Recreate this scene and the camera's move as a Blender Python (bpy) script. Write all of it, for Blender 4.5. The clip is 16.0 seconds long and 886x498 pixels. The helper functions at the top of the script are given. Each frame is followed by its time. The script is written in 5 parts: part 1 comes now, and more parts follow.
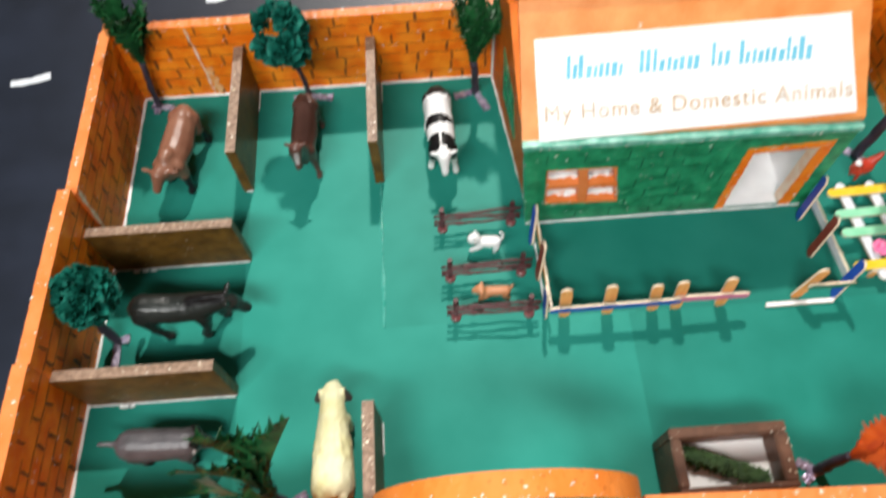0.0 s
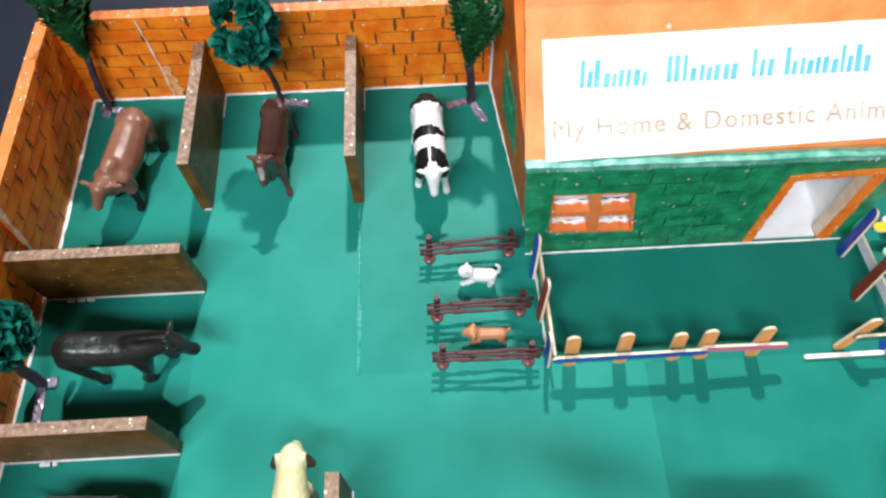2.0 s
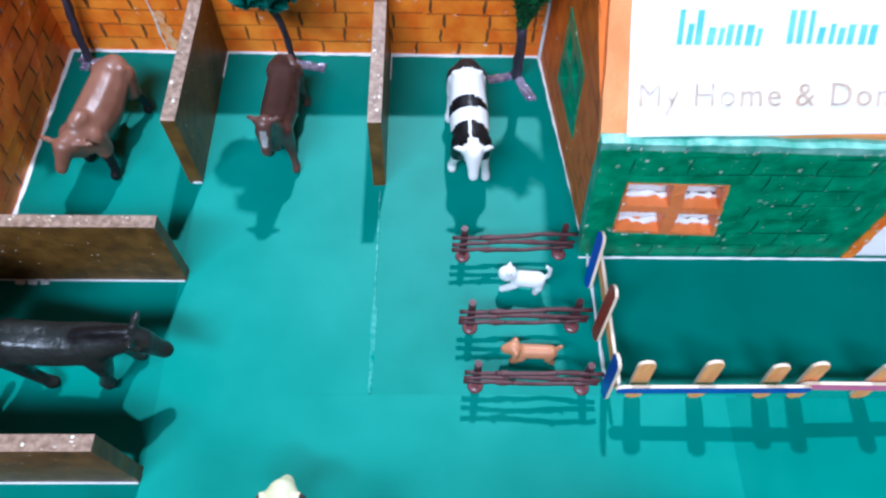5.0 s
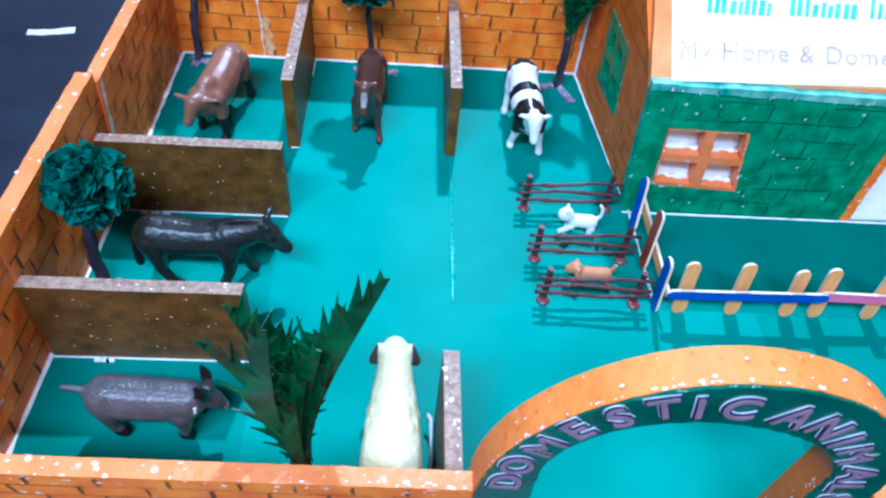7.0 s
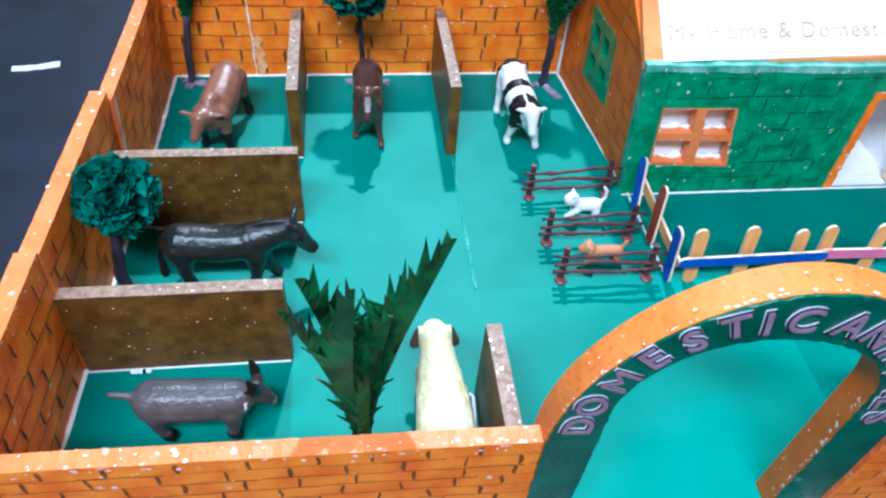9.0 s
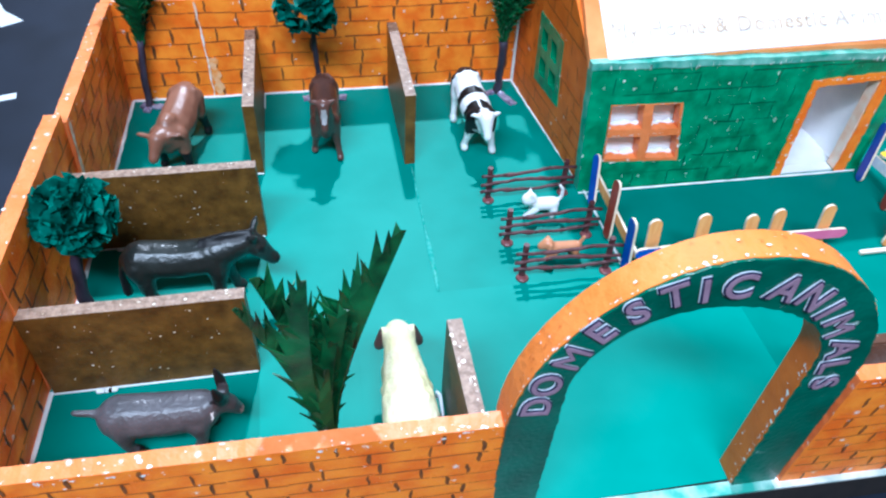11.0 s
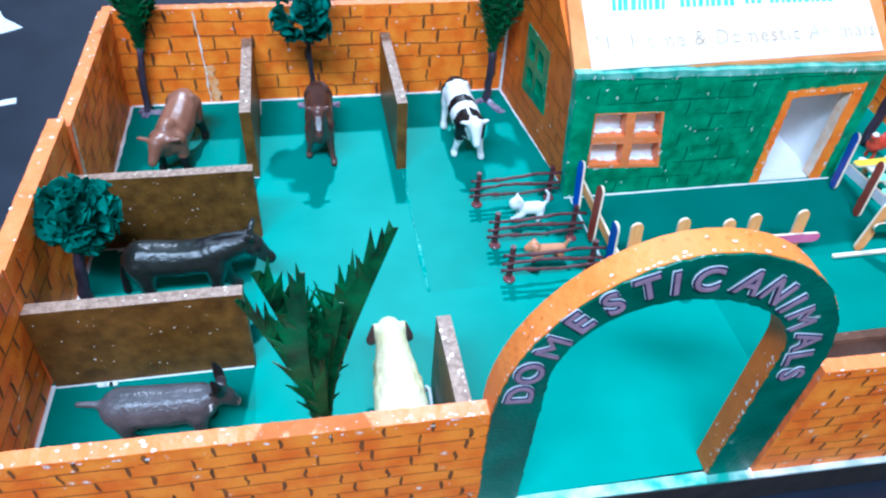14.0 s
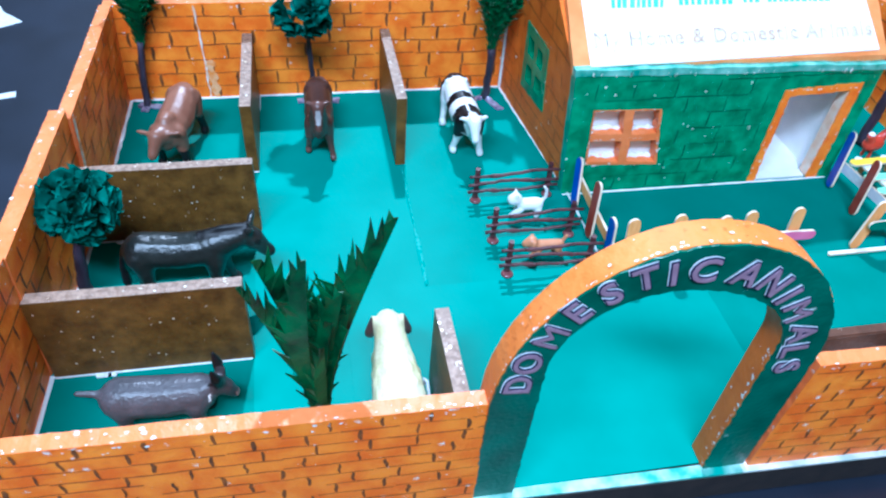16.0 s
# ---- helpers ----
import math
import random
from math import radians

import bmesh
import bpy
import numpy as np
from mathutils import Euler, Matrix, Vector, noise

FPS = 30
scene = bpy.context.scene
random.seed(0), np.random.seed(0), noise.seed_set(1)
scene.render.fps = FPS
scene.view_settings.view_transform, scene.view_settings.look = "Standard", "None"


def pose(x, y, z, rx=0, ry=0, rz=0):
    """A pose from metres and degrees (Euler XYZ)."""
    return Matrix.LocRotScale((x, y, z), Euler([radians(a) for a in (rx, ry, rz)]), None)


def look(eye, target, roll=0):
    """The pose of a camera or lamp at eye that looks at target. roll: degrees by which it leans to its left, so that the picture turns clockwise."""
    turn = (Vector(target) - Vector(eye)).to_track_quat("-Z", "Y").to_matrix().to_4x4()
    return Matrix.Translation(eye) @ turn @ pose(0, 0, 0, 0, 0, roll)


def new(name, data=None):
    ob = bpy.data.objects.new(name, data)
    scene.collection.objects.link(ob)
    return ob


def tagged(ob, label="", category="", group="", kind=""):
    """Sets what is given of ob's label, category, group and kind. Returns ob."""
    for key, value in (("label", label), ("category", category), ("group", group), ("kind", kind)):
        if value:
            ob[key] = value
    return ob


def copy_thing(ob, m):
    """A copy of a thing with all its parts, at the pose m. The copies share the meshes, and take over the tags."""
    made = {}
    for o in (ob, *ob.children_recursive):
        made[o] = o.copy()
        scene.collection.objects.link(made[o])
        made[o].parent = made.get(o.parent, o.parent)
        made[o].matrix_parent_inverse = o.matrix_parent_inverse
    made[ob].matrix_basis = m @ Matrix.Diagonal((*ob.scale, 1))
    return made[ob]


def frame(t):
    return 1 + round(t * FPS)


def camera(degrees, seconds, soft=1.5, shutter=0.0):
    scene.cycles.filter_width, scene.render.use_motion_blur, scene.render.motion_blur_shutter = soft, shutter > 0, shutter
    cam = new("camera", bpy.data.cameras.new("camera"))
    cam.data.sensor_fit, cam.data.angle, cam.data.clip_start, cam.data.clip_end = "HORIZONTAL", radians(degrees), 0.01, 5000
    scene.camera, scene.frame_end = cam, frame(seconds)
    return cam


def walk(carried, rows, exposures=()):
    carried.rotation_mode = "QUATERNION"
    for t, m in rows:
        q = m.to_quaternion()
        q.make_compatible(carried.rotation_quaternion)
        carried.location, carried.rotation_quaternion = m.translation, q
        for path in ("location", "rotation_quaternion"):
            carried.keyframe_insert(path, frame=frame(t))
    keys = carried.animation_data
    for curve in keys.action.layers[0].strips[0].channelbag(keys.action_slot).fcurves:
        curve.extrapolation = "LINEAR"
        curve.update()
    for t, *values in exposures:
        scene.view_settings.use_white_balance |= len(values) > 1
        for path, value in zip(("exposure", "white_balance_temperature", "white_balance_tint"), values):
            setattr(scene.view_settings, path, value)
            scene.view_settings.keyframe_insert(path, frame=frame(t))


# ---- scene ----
# A home-made farm model on a dark table. One unit of the plan is U metres.
U = 0.065
cam = camera(63.5, 16.0, soft=2.3, shutter=0.6)
PATH = [
    (0, (0.2884, -0.4942, 0.5781), (0.2915, -0.3117, 0.2222), -3.23),
    (0.5, (0.2864, -0.4908, 0.5658), (0.2765, -0.3337, 0.1980), -7.99),
    (1, (0.2890, -0.4716, 0.5576), (0.2930, -0.2941, 0.1991), -2.48),
    (1.5, (0.2927, -0.4518, 0.5369), (0.3008, -0.2712, 0.1801), -0.50),
    (2, (0.2943, -0.4370, 0.5065), (0.3021, -0.2501, 0.1530), -0.74),
    (2.5, (0.2889, -0.4301, 0.5026), (0.3003, -0.2372, 0.1523), 0.43),
    (3, (0.2845, -0.4187, 0.4848), (0.2930, -0.2364, 0.1288), -0.52),
    (3.2, (0.2821, -0.4183, 0.4778), (0.2907, -0.2306, 0.1247), -0.72),
    (5.3, (0.2634, -0.4010, 0.3821), (0.2766, -0.2014, 0.0357), 4.33),
    (5.5, (0.2507, -0.4057, 0.3675), (0.2655, -0.1903, 0.0308), 4.63),
    (6, (0.2328, -0.4547, 0.3771), (0.2429, -0.2344, 0.0434), 3.20),
    (6.5, (0.2168, -0.5241, 0.3912), (0.2393, -0.2777, 0.0769), 6.60),
    (7, (0.2000, -0.5575, 0.3899), (0.2249, -0.2970, 0.0873), 6.39),
    (7.5, (0.1893, -0.5659, 0.3880), (0.2215, -0.3011, 0.0899), 6.96),
    (8, (0.1779, -0.5719, 0.3870), (0.2174, -0.3070, 0.0900), 7.01),
    (8.5, (0.1694, -0.5814, 0.3857), (0.2133, -0.3116, 0.0936), 4.70),
    (9, (0.1570, -0.5856, 0.3787), (0.2052, -0.3135, 0.0895), 5.06),
    (9.5, (0.1533, -0.5875, 0.3763), (0.2036, -0.3137, 0.0891), 5.13),
    (10, (0.1558, -0.5917, 0.3768), (0.2166, -0.3121, 0.0973), 5.99),
    (10.2, (0.1628, -0.5948, 0.3714), (0.2249, -0.3161, 0.0912), 4.99),
    (12.3, (0.1672, -0.6116, 0.3857), (0.2288, -0.3297, 0.1087), 2.92),
    (12.5, (0.1638, -0.6141, 0.3855), (0.2290, -0.3320, 0.1095), 3.94),
    (13, (0.1654, -0.6131, 0.3872), (0.2320, -0.3316, 0.1110), 4.22),
    (13.5, (0.1644, -0.6153, 0.3869), (0.2316, -0.3336, 0.1111), 4.38),
    (14, (0.1628, -0.6190, 0.3855), (0.2302, -0.3376, 0.1093), 4.47),
    (14.5, (0.1635, -0.6191, 0.3857), (0.2327, -0.3381, 0.1095), 4.87),
    (15, (0.1634, -0.6193, 0.3852), (0.2332, -0.3382, 0.1093), 4.99),
    (15.5, (0.1612, -0.6220, 0.3845), (0.2293, -0.3406, 0.1085), 4.81),
    (16, (0.1608, -0.6238, 0.3837), (0.2300, -0.3423, 0.1080), 5.10),
]
walk(cam, [(t, look(eye, target, roll)) for t, eye, target, roll in PATH], exposures=[
    (0.0, -0.22, 6900, 12), (1.0, -0.15, 6700, 12), (3.2, -0.06, 5950, 12), (5.3, -0.11, 5050, 16), (6.0, -0.08, 4750, 15), (7.0, 0.07, 4500, 11), (8.0, 0.07, 4500, 9), (9.0, 0.12, 5100, 10), (12.3, 0.19, 4950, 8), (16.0, 0.21, 4570, 7)])

# ---- light ----
world = bpy.data.worlds.new("room_light")
world.use_nodes = True
world.node_tree.nodes["Background"].inputs[0].default_value = (0.8, 0.9, 1.0, 1)
world.node_tree.nodes["Background"].inputs[1].default_value = 0.10
scene.world = world


def ceiling_lamp(name, x, y, z, size, width, energy, colour):
    data = bpy.data.lights.new(name, "AREA")
    data.shape, data.size, data.size_y, data.energy, data.color = "RECTANGLE", size, width, energy, colour
    ob = new(name, data)
    ob.matrix_world = look((x * U, y * U, z * U), (4 * U, -3 * U, 0))
    return ob


ceiling_lamp("lamp_back", 7.4, 26.3, 42, 0.10, 0.09, 119, (1.0, 0.98, 0.95))
ceiling_lamp("lamp_front", -1.6, -18.5, 24, 1.2, 0.20, 47, (0.93, 0.98, 1.0))


# ---- materials ----
def paint(name, base, second, rough=0.5, scale=60, stretch=(1, 1, 1), fine=700, bump=0.15, chips=0.0, chip_scale=160,
          chip_colour=(0.85, 0.83, 0.78), spec=0.5, metal=0.0, contrast=(0.35, 0.65), vary=0.0):
    """A node material: two colours mottled by noise, fine relief, and chips of another colour."""
    m = bpy.data.materials.new(name)
    m.use_nodes = True
    n, l = m.node_tree.nodes, m.node_tree.links
    b = n["Principled BSDF"]
    b.inputs["Roughness"].default_value = rough
    b.inputs["Metallic"].default_value = metal
    b.inputs["Specular IOR Level"].default_value = spec
    co, mp = n.new("ShaderNodeTexCoord"), n.new("ShaderNodeMapping")
    mp.inputs["Scale"].default_value = stretch
    l.new(co.outputs["Object"], mp.inputs["Vector"])
    big = n.new("ShaderNodeTexNoise")
    big.inputs["Scale"].default_value, big.inputs["Detail"].default_value = scale, 6
    l.new(mp.outputs[0], big.inputs["Vector"])
    ramp = n.new("ShaderNodeValToRGB")
    ramp.color_ramp.elements[0].position, ramp.color_ramp.elements[1].position = contrast
    ramp.color_ramp.elements[0].color, ramp.color_ramp.elements[1].color = (*base, 1), (*second, 1)
    l.new(big.outputs["Fac"], ramp.inputs[0])
    colour = ramp.outputs[0]
    if vary:
        info, hsv, mul = n.new("ShaderNodeObjectInfo"), n.new("ShaderNodeHueSaturation"), n.new("ShaderNodeMapRange")
        mul.inputs["To Min"].default_value, mul.inputs["To Max"].default_value = 1 - vary, 1 + vary
        l.new(info.outputs["Random"], mul.inputs["Value"])
        l.new(mul.outputs[0], hsv.inputs["Value"])
        l.new(colour, hsv.inputs["Color"])
        colour = hsv.outputs[0]
    if chips:
        vor, near, some, both, mix = (n.new("ShaderNodeTexVoronoi"), n.new("ShaderNodeMath"), n.new("ShaderNodeMath"),
                                      n.new("ShaderNodeMath"), n.new("ShaderNodeMix"))
        vor.inputs["Scale"].default_value = chip_scale
        wob = n.new("ShaderNodeTexNoise")
        wob.inputs["Scale"].default_value = chip_scale * 3
        add = n.new("ShaderNodeVectorMath")
        add.operation = "MULTIPLY_ADD"
        add.inputs[1].default_value = (0.006, 0.006, 0.006)
        l.new(wob.outputs["Color"], add.inputs[0])
        l.new(co.outputs["Object"], add.inputs[2])
        l.new(add.outputs[0], vor.inputs["Vector"])
        near.operation, some.operation, both.operation, mix.data_type = "LESS_THAN", "LESS_THAN", "MULTIPLY", "RGBA"
        near.inputs[1].default_value = 0.23
        some.inputs[1].default_value = chips
        sep = n.new("ShaderNodeSeparateColor")
        l.new(vor.outputs["Color"], sep.inputs[0])
        l.new(vor.outputs["Distance"], near.inputs[0])
        l.new(sep.outputs[0], some.inputs[0])
        l.new(near.outputs[0], both.inputs[0])
        l.new(some.outputs[0], both.inputs[1])
        l.new(both.outputs[0], mix.inputs["Factor"])
        l.new(colour, mix.inputs["A"])
        mix.inputs["B"].default_value = (*chip_colour, 1)
        colour = mix.outputs["Result"]
    l.new(colour, b.inputs["Base Color"])
    if bump:
        small, bm_ = n.new("ShaderNodeTexNoise"), n.new("ShaderNodeBump")
        small.inputs["Scale"].default_value, small.inputs["Detail"].default_value = fine, 4
        bm_.inputs["Strength"].default_value, bm_.inputs["Distance"].default_value = bump, 0.001
        l.new(mp.outputs[0], small.inputs["Vector"])
        l.new(small.outputs["Fac"], bm_.inputs["Height"])
        l.new(bm_.outputs[0], b.inputs["Normal"])
    return m


ORANGE = paint("orange_foam_paint", (0.84, 0.155, 0.004), (0.97, 0.290, 0.018), 0.45, 60, fine=420, bump=0.45, spec=0.28, chips=0.045, chip_scale=170)
ORANGE_TOP = paint("orange_edge_paint", (0.74, 0.195, 0.042), (0.81, 0.245, 0.07), 0.45, 40, fine=170, bump=1.0, chips=0.12, chip_scale=190)
ARCH_TOP = paint("pitted_orange_edge_paint", (0.78, 0.20, 0.022), (0.84, 0.25, 0.042), 0.62, 40, fine=170, bump=1.0, chips=0.30, chip_scale=240, chip_colour=(0.50, 0.10, 0.008))
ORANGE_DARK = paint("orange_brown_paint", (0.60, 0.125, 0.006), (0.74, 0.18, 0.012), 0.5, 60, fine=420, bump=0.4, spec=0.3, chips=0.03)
ROOF = paint("orange_roof_paint", (0.78, 0.25, 0.06), (0.88, 0.35, 0.11), 0.5, 40, fine=350, bump=0.3, chips=0.02)
CHIP = paint("bare_foam_and_glint_white", (0.8, 0.76, 0.70), (0.88, 0.86, 0.82), 0.35, 200, bump=0.2)
FLECK = paint("pale_fleck", (0.75, 0.62, 0.42), (0.9, 0.86, 0.78), 0.2, 200, bump=0.2)
MARKER_FAINT = paint("faint_brown_marker", (0.20, 0.05, 0.008), (0.42, 0.10, 0.012), 0.6, 120, bump=0)
MARKER = paint("black_marker", (0.05, 0.016, 0.005), (0.17, 0.055, 0.01), 0.6, 150, bump=0)
MARKER_SOFT = paint("worn_marker", (0.10, 0.034, 0.008), (0.26, 0.08, 0.013), 0.6, 120, bump=0)
GREEN_LINE = paint("dark_green_marker", (0.002, 0.05, 0.025), (0.003, 0.085, 0.042), 0.5, 150, bump=0)
GREEN = paint("green_foam_paint", (0.003, 0.165, 0.066), (0.017, 0.325, 0.147), 0.36, 75, fine=420, bump=0.35, chips=0.07, chip_scale=210)
GREEN_EDGE = paint("green_edge_paint", (0.02, 0.30, 0.16), (0.12, 0.47, 0.33), 0.4, 90, fine=350, bump=0.5, chips=0.03)
PAPER_A = paint("green_sheet", (0.010, 0.204, 0.158), (0.015, 0.236, 0.186), 0.5, 22, fine=900, bump=0.03, spec=0.15)
PAPER_B = paint("green_sheet_light", (0.012, 0.226, 0.177), (0.019, 0.260, 0.206), 0.5, 18, fine=900, bump=0.03, spec=0.15)
# Yard sheet: own darker tone, lowered further to carry the yard's shade.
PAPER_YARD_SHADE = paint("green_sheet_yard_shaded", (0.007, 0.162, 0.124), (0.011, 0.184, 0.143), 0.5, 22, fine=900, bump=0.03, spec=0.15)
PAPER_C = paint("green_sheet_dark", (0.008, 0.184, 0.141), (0.012, 0.212, 0.166), 0.5, 22, fine=900, bump=0.03, spec=0.15)
BOARD = paint("varnished_board", (0.070, 0.030, 0.005), (0.165, 0.078, 0.013), 0.40, 110, fine=600, bump=0.25, spec=0.3, contrast=(0.3, 0.7), chips=0.07, chip_scale=430, chip_colour=(0.02, 0.012, 0.005))
BOARD_EDGE = paint("chipboard_edge", (0.175, 0.105, 0.068), (0.35, 0.235, 0.165), 0.45, 260, fine=500, bump=0.6, chips=0.16, chip_scale=330, chip_colour=(0.62, 0.52, 0.46))
WHITE = paint("white_foam", (0.86, 0.86, 0.87), (0.91, 0.91, 0.92), 0.6, 60, fine=500, bump=0.2)
SIGN = paint("white_card", (0.88, 0.88, 0.88), (0.92, 0.92, 0.91), 0.45, 30, bump=0.02)
GLUE = paint("white_glue", (0.78, 0.82, 0.82), (0.88, 0.9, 0.9), 0.25, 120, fine=300, bump=0.3)
TAPE = paint("shiny_tape", (0.80, 0.46, 0.24), (0.90, 0.84, 0.78), 0.12, 200, fine=300, bump=0.6)
PEELED = paint("peeled_orange_paint", (0.86, 0.30, 0.06), (0.90, 0.55, 0.30), 0.2, 130, fine=300, bump=0.5)
FOIL = paint("silver_tape", (0.24, 0.19, 0.32), (0.50, 0.46, 0.58), 0.24, 180, fine=250, bump=0.8, metal=0.35)
TRUNK = paint("purple_crepe_paper", (0.020, 0.013, 0.024), (0.065, 0.048, 0.080), 0.6, 130, stretch=(1, 1, 0.25), fine=500, bump=0.6)
LEAF = paint("dark_green_paper_leaf", (0.001, 0.010, 0.004), (0.016, 0.130, 0.038), 0.40, 55, fine=500, bump=0.3, spec=0.25, contrast=(0.32, 0.68))
LEAF_EDGE = paint("pale_cut_edge", (0.12, 0.26, 0.15), (0.25, 0.4, 0.28), 0.6, 100, bump=0)
CREPE = paint("green_crepe_paper", (0.002, 0.070, 0.050), (0.006, 0.165, 0.120), 0.55, 90, fine=500, bump=0.3, spec=0.15)
CREPE_YELLOW = paint("yellow_green_crepe", (0.35, 0.5, 0.03), (0.55, 0.62, 0.06), 0.55, 90, bump=0.3)
LEAF_ORANGE = paint("orange_paper_leaf", (0.40, 0.05, 0.010), (0.56, 0.10, 0.014), 0.5, 110, bump=0.3)
PLASTIC_BROWN = paint("maroon_plastic", (0.050, 0.013, 0.016), (0.095, 0.027, 0.03), 0.5, 110, fine=400, bump=0.2)
WOOD = paint("bare_stick_wood", (0.78, 0.33, 0.085), (0.86, 0.43, 0.14), 0.55, 60, stretch=(8, 8, 1), fine=400, bump=0.2)
WOOD_PALE = paint("pale_stick_edge", (0.72, 0.58, 0.42), (0.8, 0.68, 0.52), 0.6, 60, bump=0.1)
STICK_BLUE = paint("blue_stick", (0.012, 0.06, 0.42), (0.02, 0.09, 0.52), 0.4, 80, bump=0.1)
STICK_RED = paint("red_brown_stick", (0.22, 0.025, 0.012), (0.3, 0.04, 0.02), 0.4, 80, bump=0.1)
STICK_PINK = paint("pink_stick", (0.75, 0.14, 0.32), (0.82, 0.2, 0.4), 0.4, 80, bump=0.1)
STICK_YELLOW = paint("yellow_stick", (0.75, 0.5, 0.02), (0.8, 0.58, 0.05), 0.4, 80, bump=0.1)
STICK_GREEN = paint("light_green_stick", (0.2, 0.6, 0.36), (0.28, 0.68, 0.45), 0.4, 80, bump=0.1)
STICK_TEAL = paint("dark_green_stick", (0.004, 0.16, 0.10), (0.006, 0.2, 0.13), 0.4, 80, bump=0.1)
MAUVE = paint("mauve_card", (0.25, 0.155, 0.21), (0.31, 0.20, 0.265), 0.5, 200, bump=0.1)
NAVY = paint("dark_outline", (0.012, 0.012, 0.05), (0.02, 0.02, 0.07), 0.5, 200, bump=0)
PALE_CUT = paint("white_card_rim", (0.6, 0.66, 0.72), (0.72, 0.76, 0.8), 0.5, 200, bump=0)
INK_BLUE = paint("light_blue_ink", (0.12, 0.5, 0.68), (0.2, 0.6, 0.78), 0.5, 90, bump=0)
INK_RED = paint("faded_orange_ink", (0.76, 0.55, 0.36), (0.90, 0.81, 0.72), 0.5, 32, bump=0)
TABLE = paint("dark_table_cloth", (0.006, 0.010, 0.020), (0.012, 0.018, 0.034), 0.34, 14, fine=900, bump=0.1, spec=1.0, chips=0.006, chip_scale=60, chip_colour=(0.1, 0.11, 0.13))
BASE_SIDE = paint("base_board_side", (0.012, 0.010, 0.010), (0.024, 0.018, 0.016), 0.6, 90, bump=0.3)
ROOM = paint("room_wall_paint", (0.17, 0.17, 0.168), (0.20, 0.20, 0.195), 0.8, 3, bump=0.05)
SHEEP = paint("cream_plastic_wool", (0.70, 0.66, 0.34), (0.80, 0.78, 0.52), 0.5, 60, fine=330, bump=0.9)
COW_BROWN = paint("reddish_brown_plastic", (0.185, 0.076, 0.046), (0.28, 0.128, 0.08), 0.38, 40, fine=240, bump=0.25)
CALF_BROWN = paint("dark_brown_plastic", (0.070, 0.031, 0.023), (0.118, 0.054, 0.042), 0.33, 40, fine=240, bump=0.25)
DONKEY = paint("slate_grey_plastic", (0.011, 0.0135, 0.0125), (0.022, 0.026, 0.024), 0.30, 40, fine=170, bump=1.0)
GOAT = paint("grey_brown_plastic", (0.050, 0.048, 0.053), (0.088, 0.083, 0.091), 0.33, 60, fine=420, bump=0.6)
BLACK = paint("black_plastic", (0.005, 0.005, 0.006), (0.009, 0.009, 0.010), 0.42, 60, bump=0.1, spec=0.3)
WHITE_TOY = paint("white_plastic", (0.75, 0.76, 0.77), (0.82, 0.82, 0.82), 0.32, 60, fine=300, bump=0.12)
PUPPY = paint("tan_orange_plastic", (0.48, 0.19, 0.085), (0.58, 0.26, 0.13), 0.4, 60, bump=0.12)
PINKISH = paint("pinkish_plastic", (0.22, 0.11, 0.10), (0.3, 0.15, 0.13), 0.4, 60, bump=0.1)
HEN_RED = paint("red_plastic", (0.42, 0.035, 0.02), (0.52, 0.06, 0.03), 0.35, 60, bump=0.1)
GRASS = paint("dried_grass", (0.02, 0.06, 0.015), (0.06, 0.13, 0.035), 0.7, 150, bump=0.3)
WELL = paint("brown_card", (0.078, 0.034, 0.018), (0.130, 0.058, 0.032), 0.5, 110, fine=400, bump=0.3, chips=0.05, chip_scale=230, chip_colour=(0.5, 0.4, 0.32))


# ---- building helpers ----
def mesh_of(name, bm, materials):
    bmesh.ops.recalc_face_normals(bm, faces=bm.faces[:])
    bmesh.ops.scale(bm, vec=(U, U, U), verts=bm.verts[:])
    me = bpy.data.meshes.new(name)
    bm.to_mesh(me)
    bm.free()
    for m in materials if isinstance(materials, (list, tuple)) else [materials]:
        me.materials.append(m)
    return me


def part(name, bm, material, parent=None, label="", smooth=False):
    """Links a bmesh, drawn in plan units round its parent's base, as one mesh object."""
    me = mesh_of(name, bm, material)
    if smooth:
        for p in me.polygons:
            p.use_smooth = True
    ob = new(name, me)
    if parent:
        ob.parent = parent
    if label:
        ob["label"] = label
    return ob


def thing(name, x, y, z, label, category, turn=0.0, group="", kind=""):
    ob = new(name)
    ob.empty_display_size = 0.01
    ob.matrix_basis = pose(x * U, y * U, z * U, 0, 0, turn)
    return tagged(ob, label, category, group, kind)


def box(bm, a, b, index=0, bevel=0.0):
    got = bmesh.ops.create_cube(bm, size=1)
    vs = got["verts"]
    for v in vs:
        v.co = Vector([(p + q) / 2 + c * (q - p) for p, q, c in zip(a, b, v.co)])
    faces = {f for v in vs for f in v.link_faces}
    for f in faces:
        f.material_index = index
    if bevel:
        bmesh.ops.bevel(bm, geom=list({e for f in faces for e in f.edges}), offset=bevel, segments=2, affect="EDGES")
    return bm


def dense(loop, step, jitter, rng):
    out = []
    for (ax, ay), (bx, by) in zip(loop, loop[1:] + loop[:1]):
        n = max(1, int(math.hypot(bx - ax, by - ay) / step))
        for i in range(n):
            k = i / n
            wob = jitter if i else jitter * 0.4
            out.append((ax + (bx - ax) * k + rng.uniform(-wob, wob), ay + (by - ay) * k + rng.uniform(-wob, wob)))
    return out


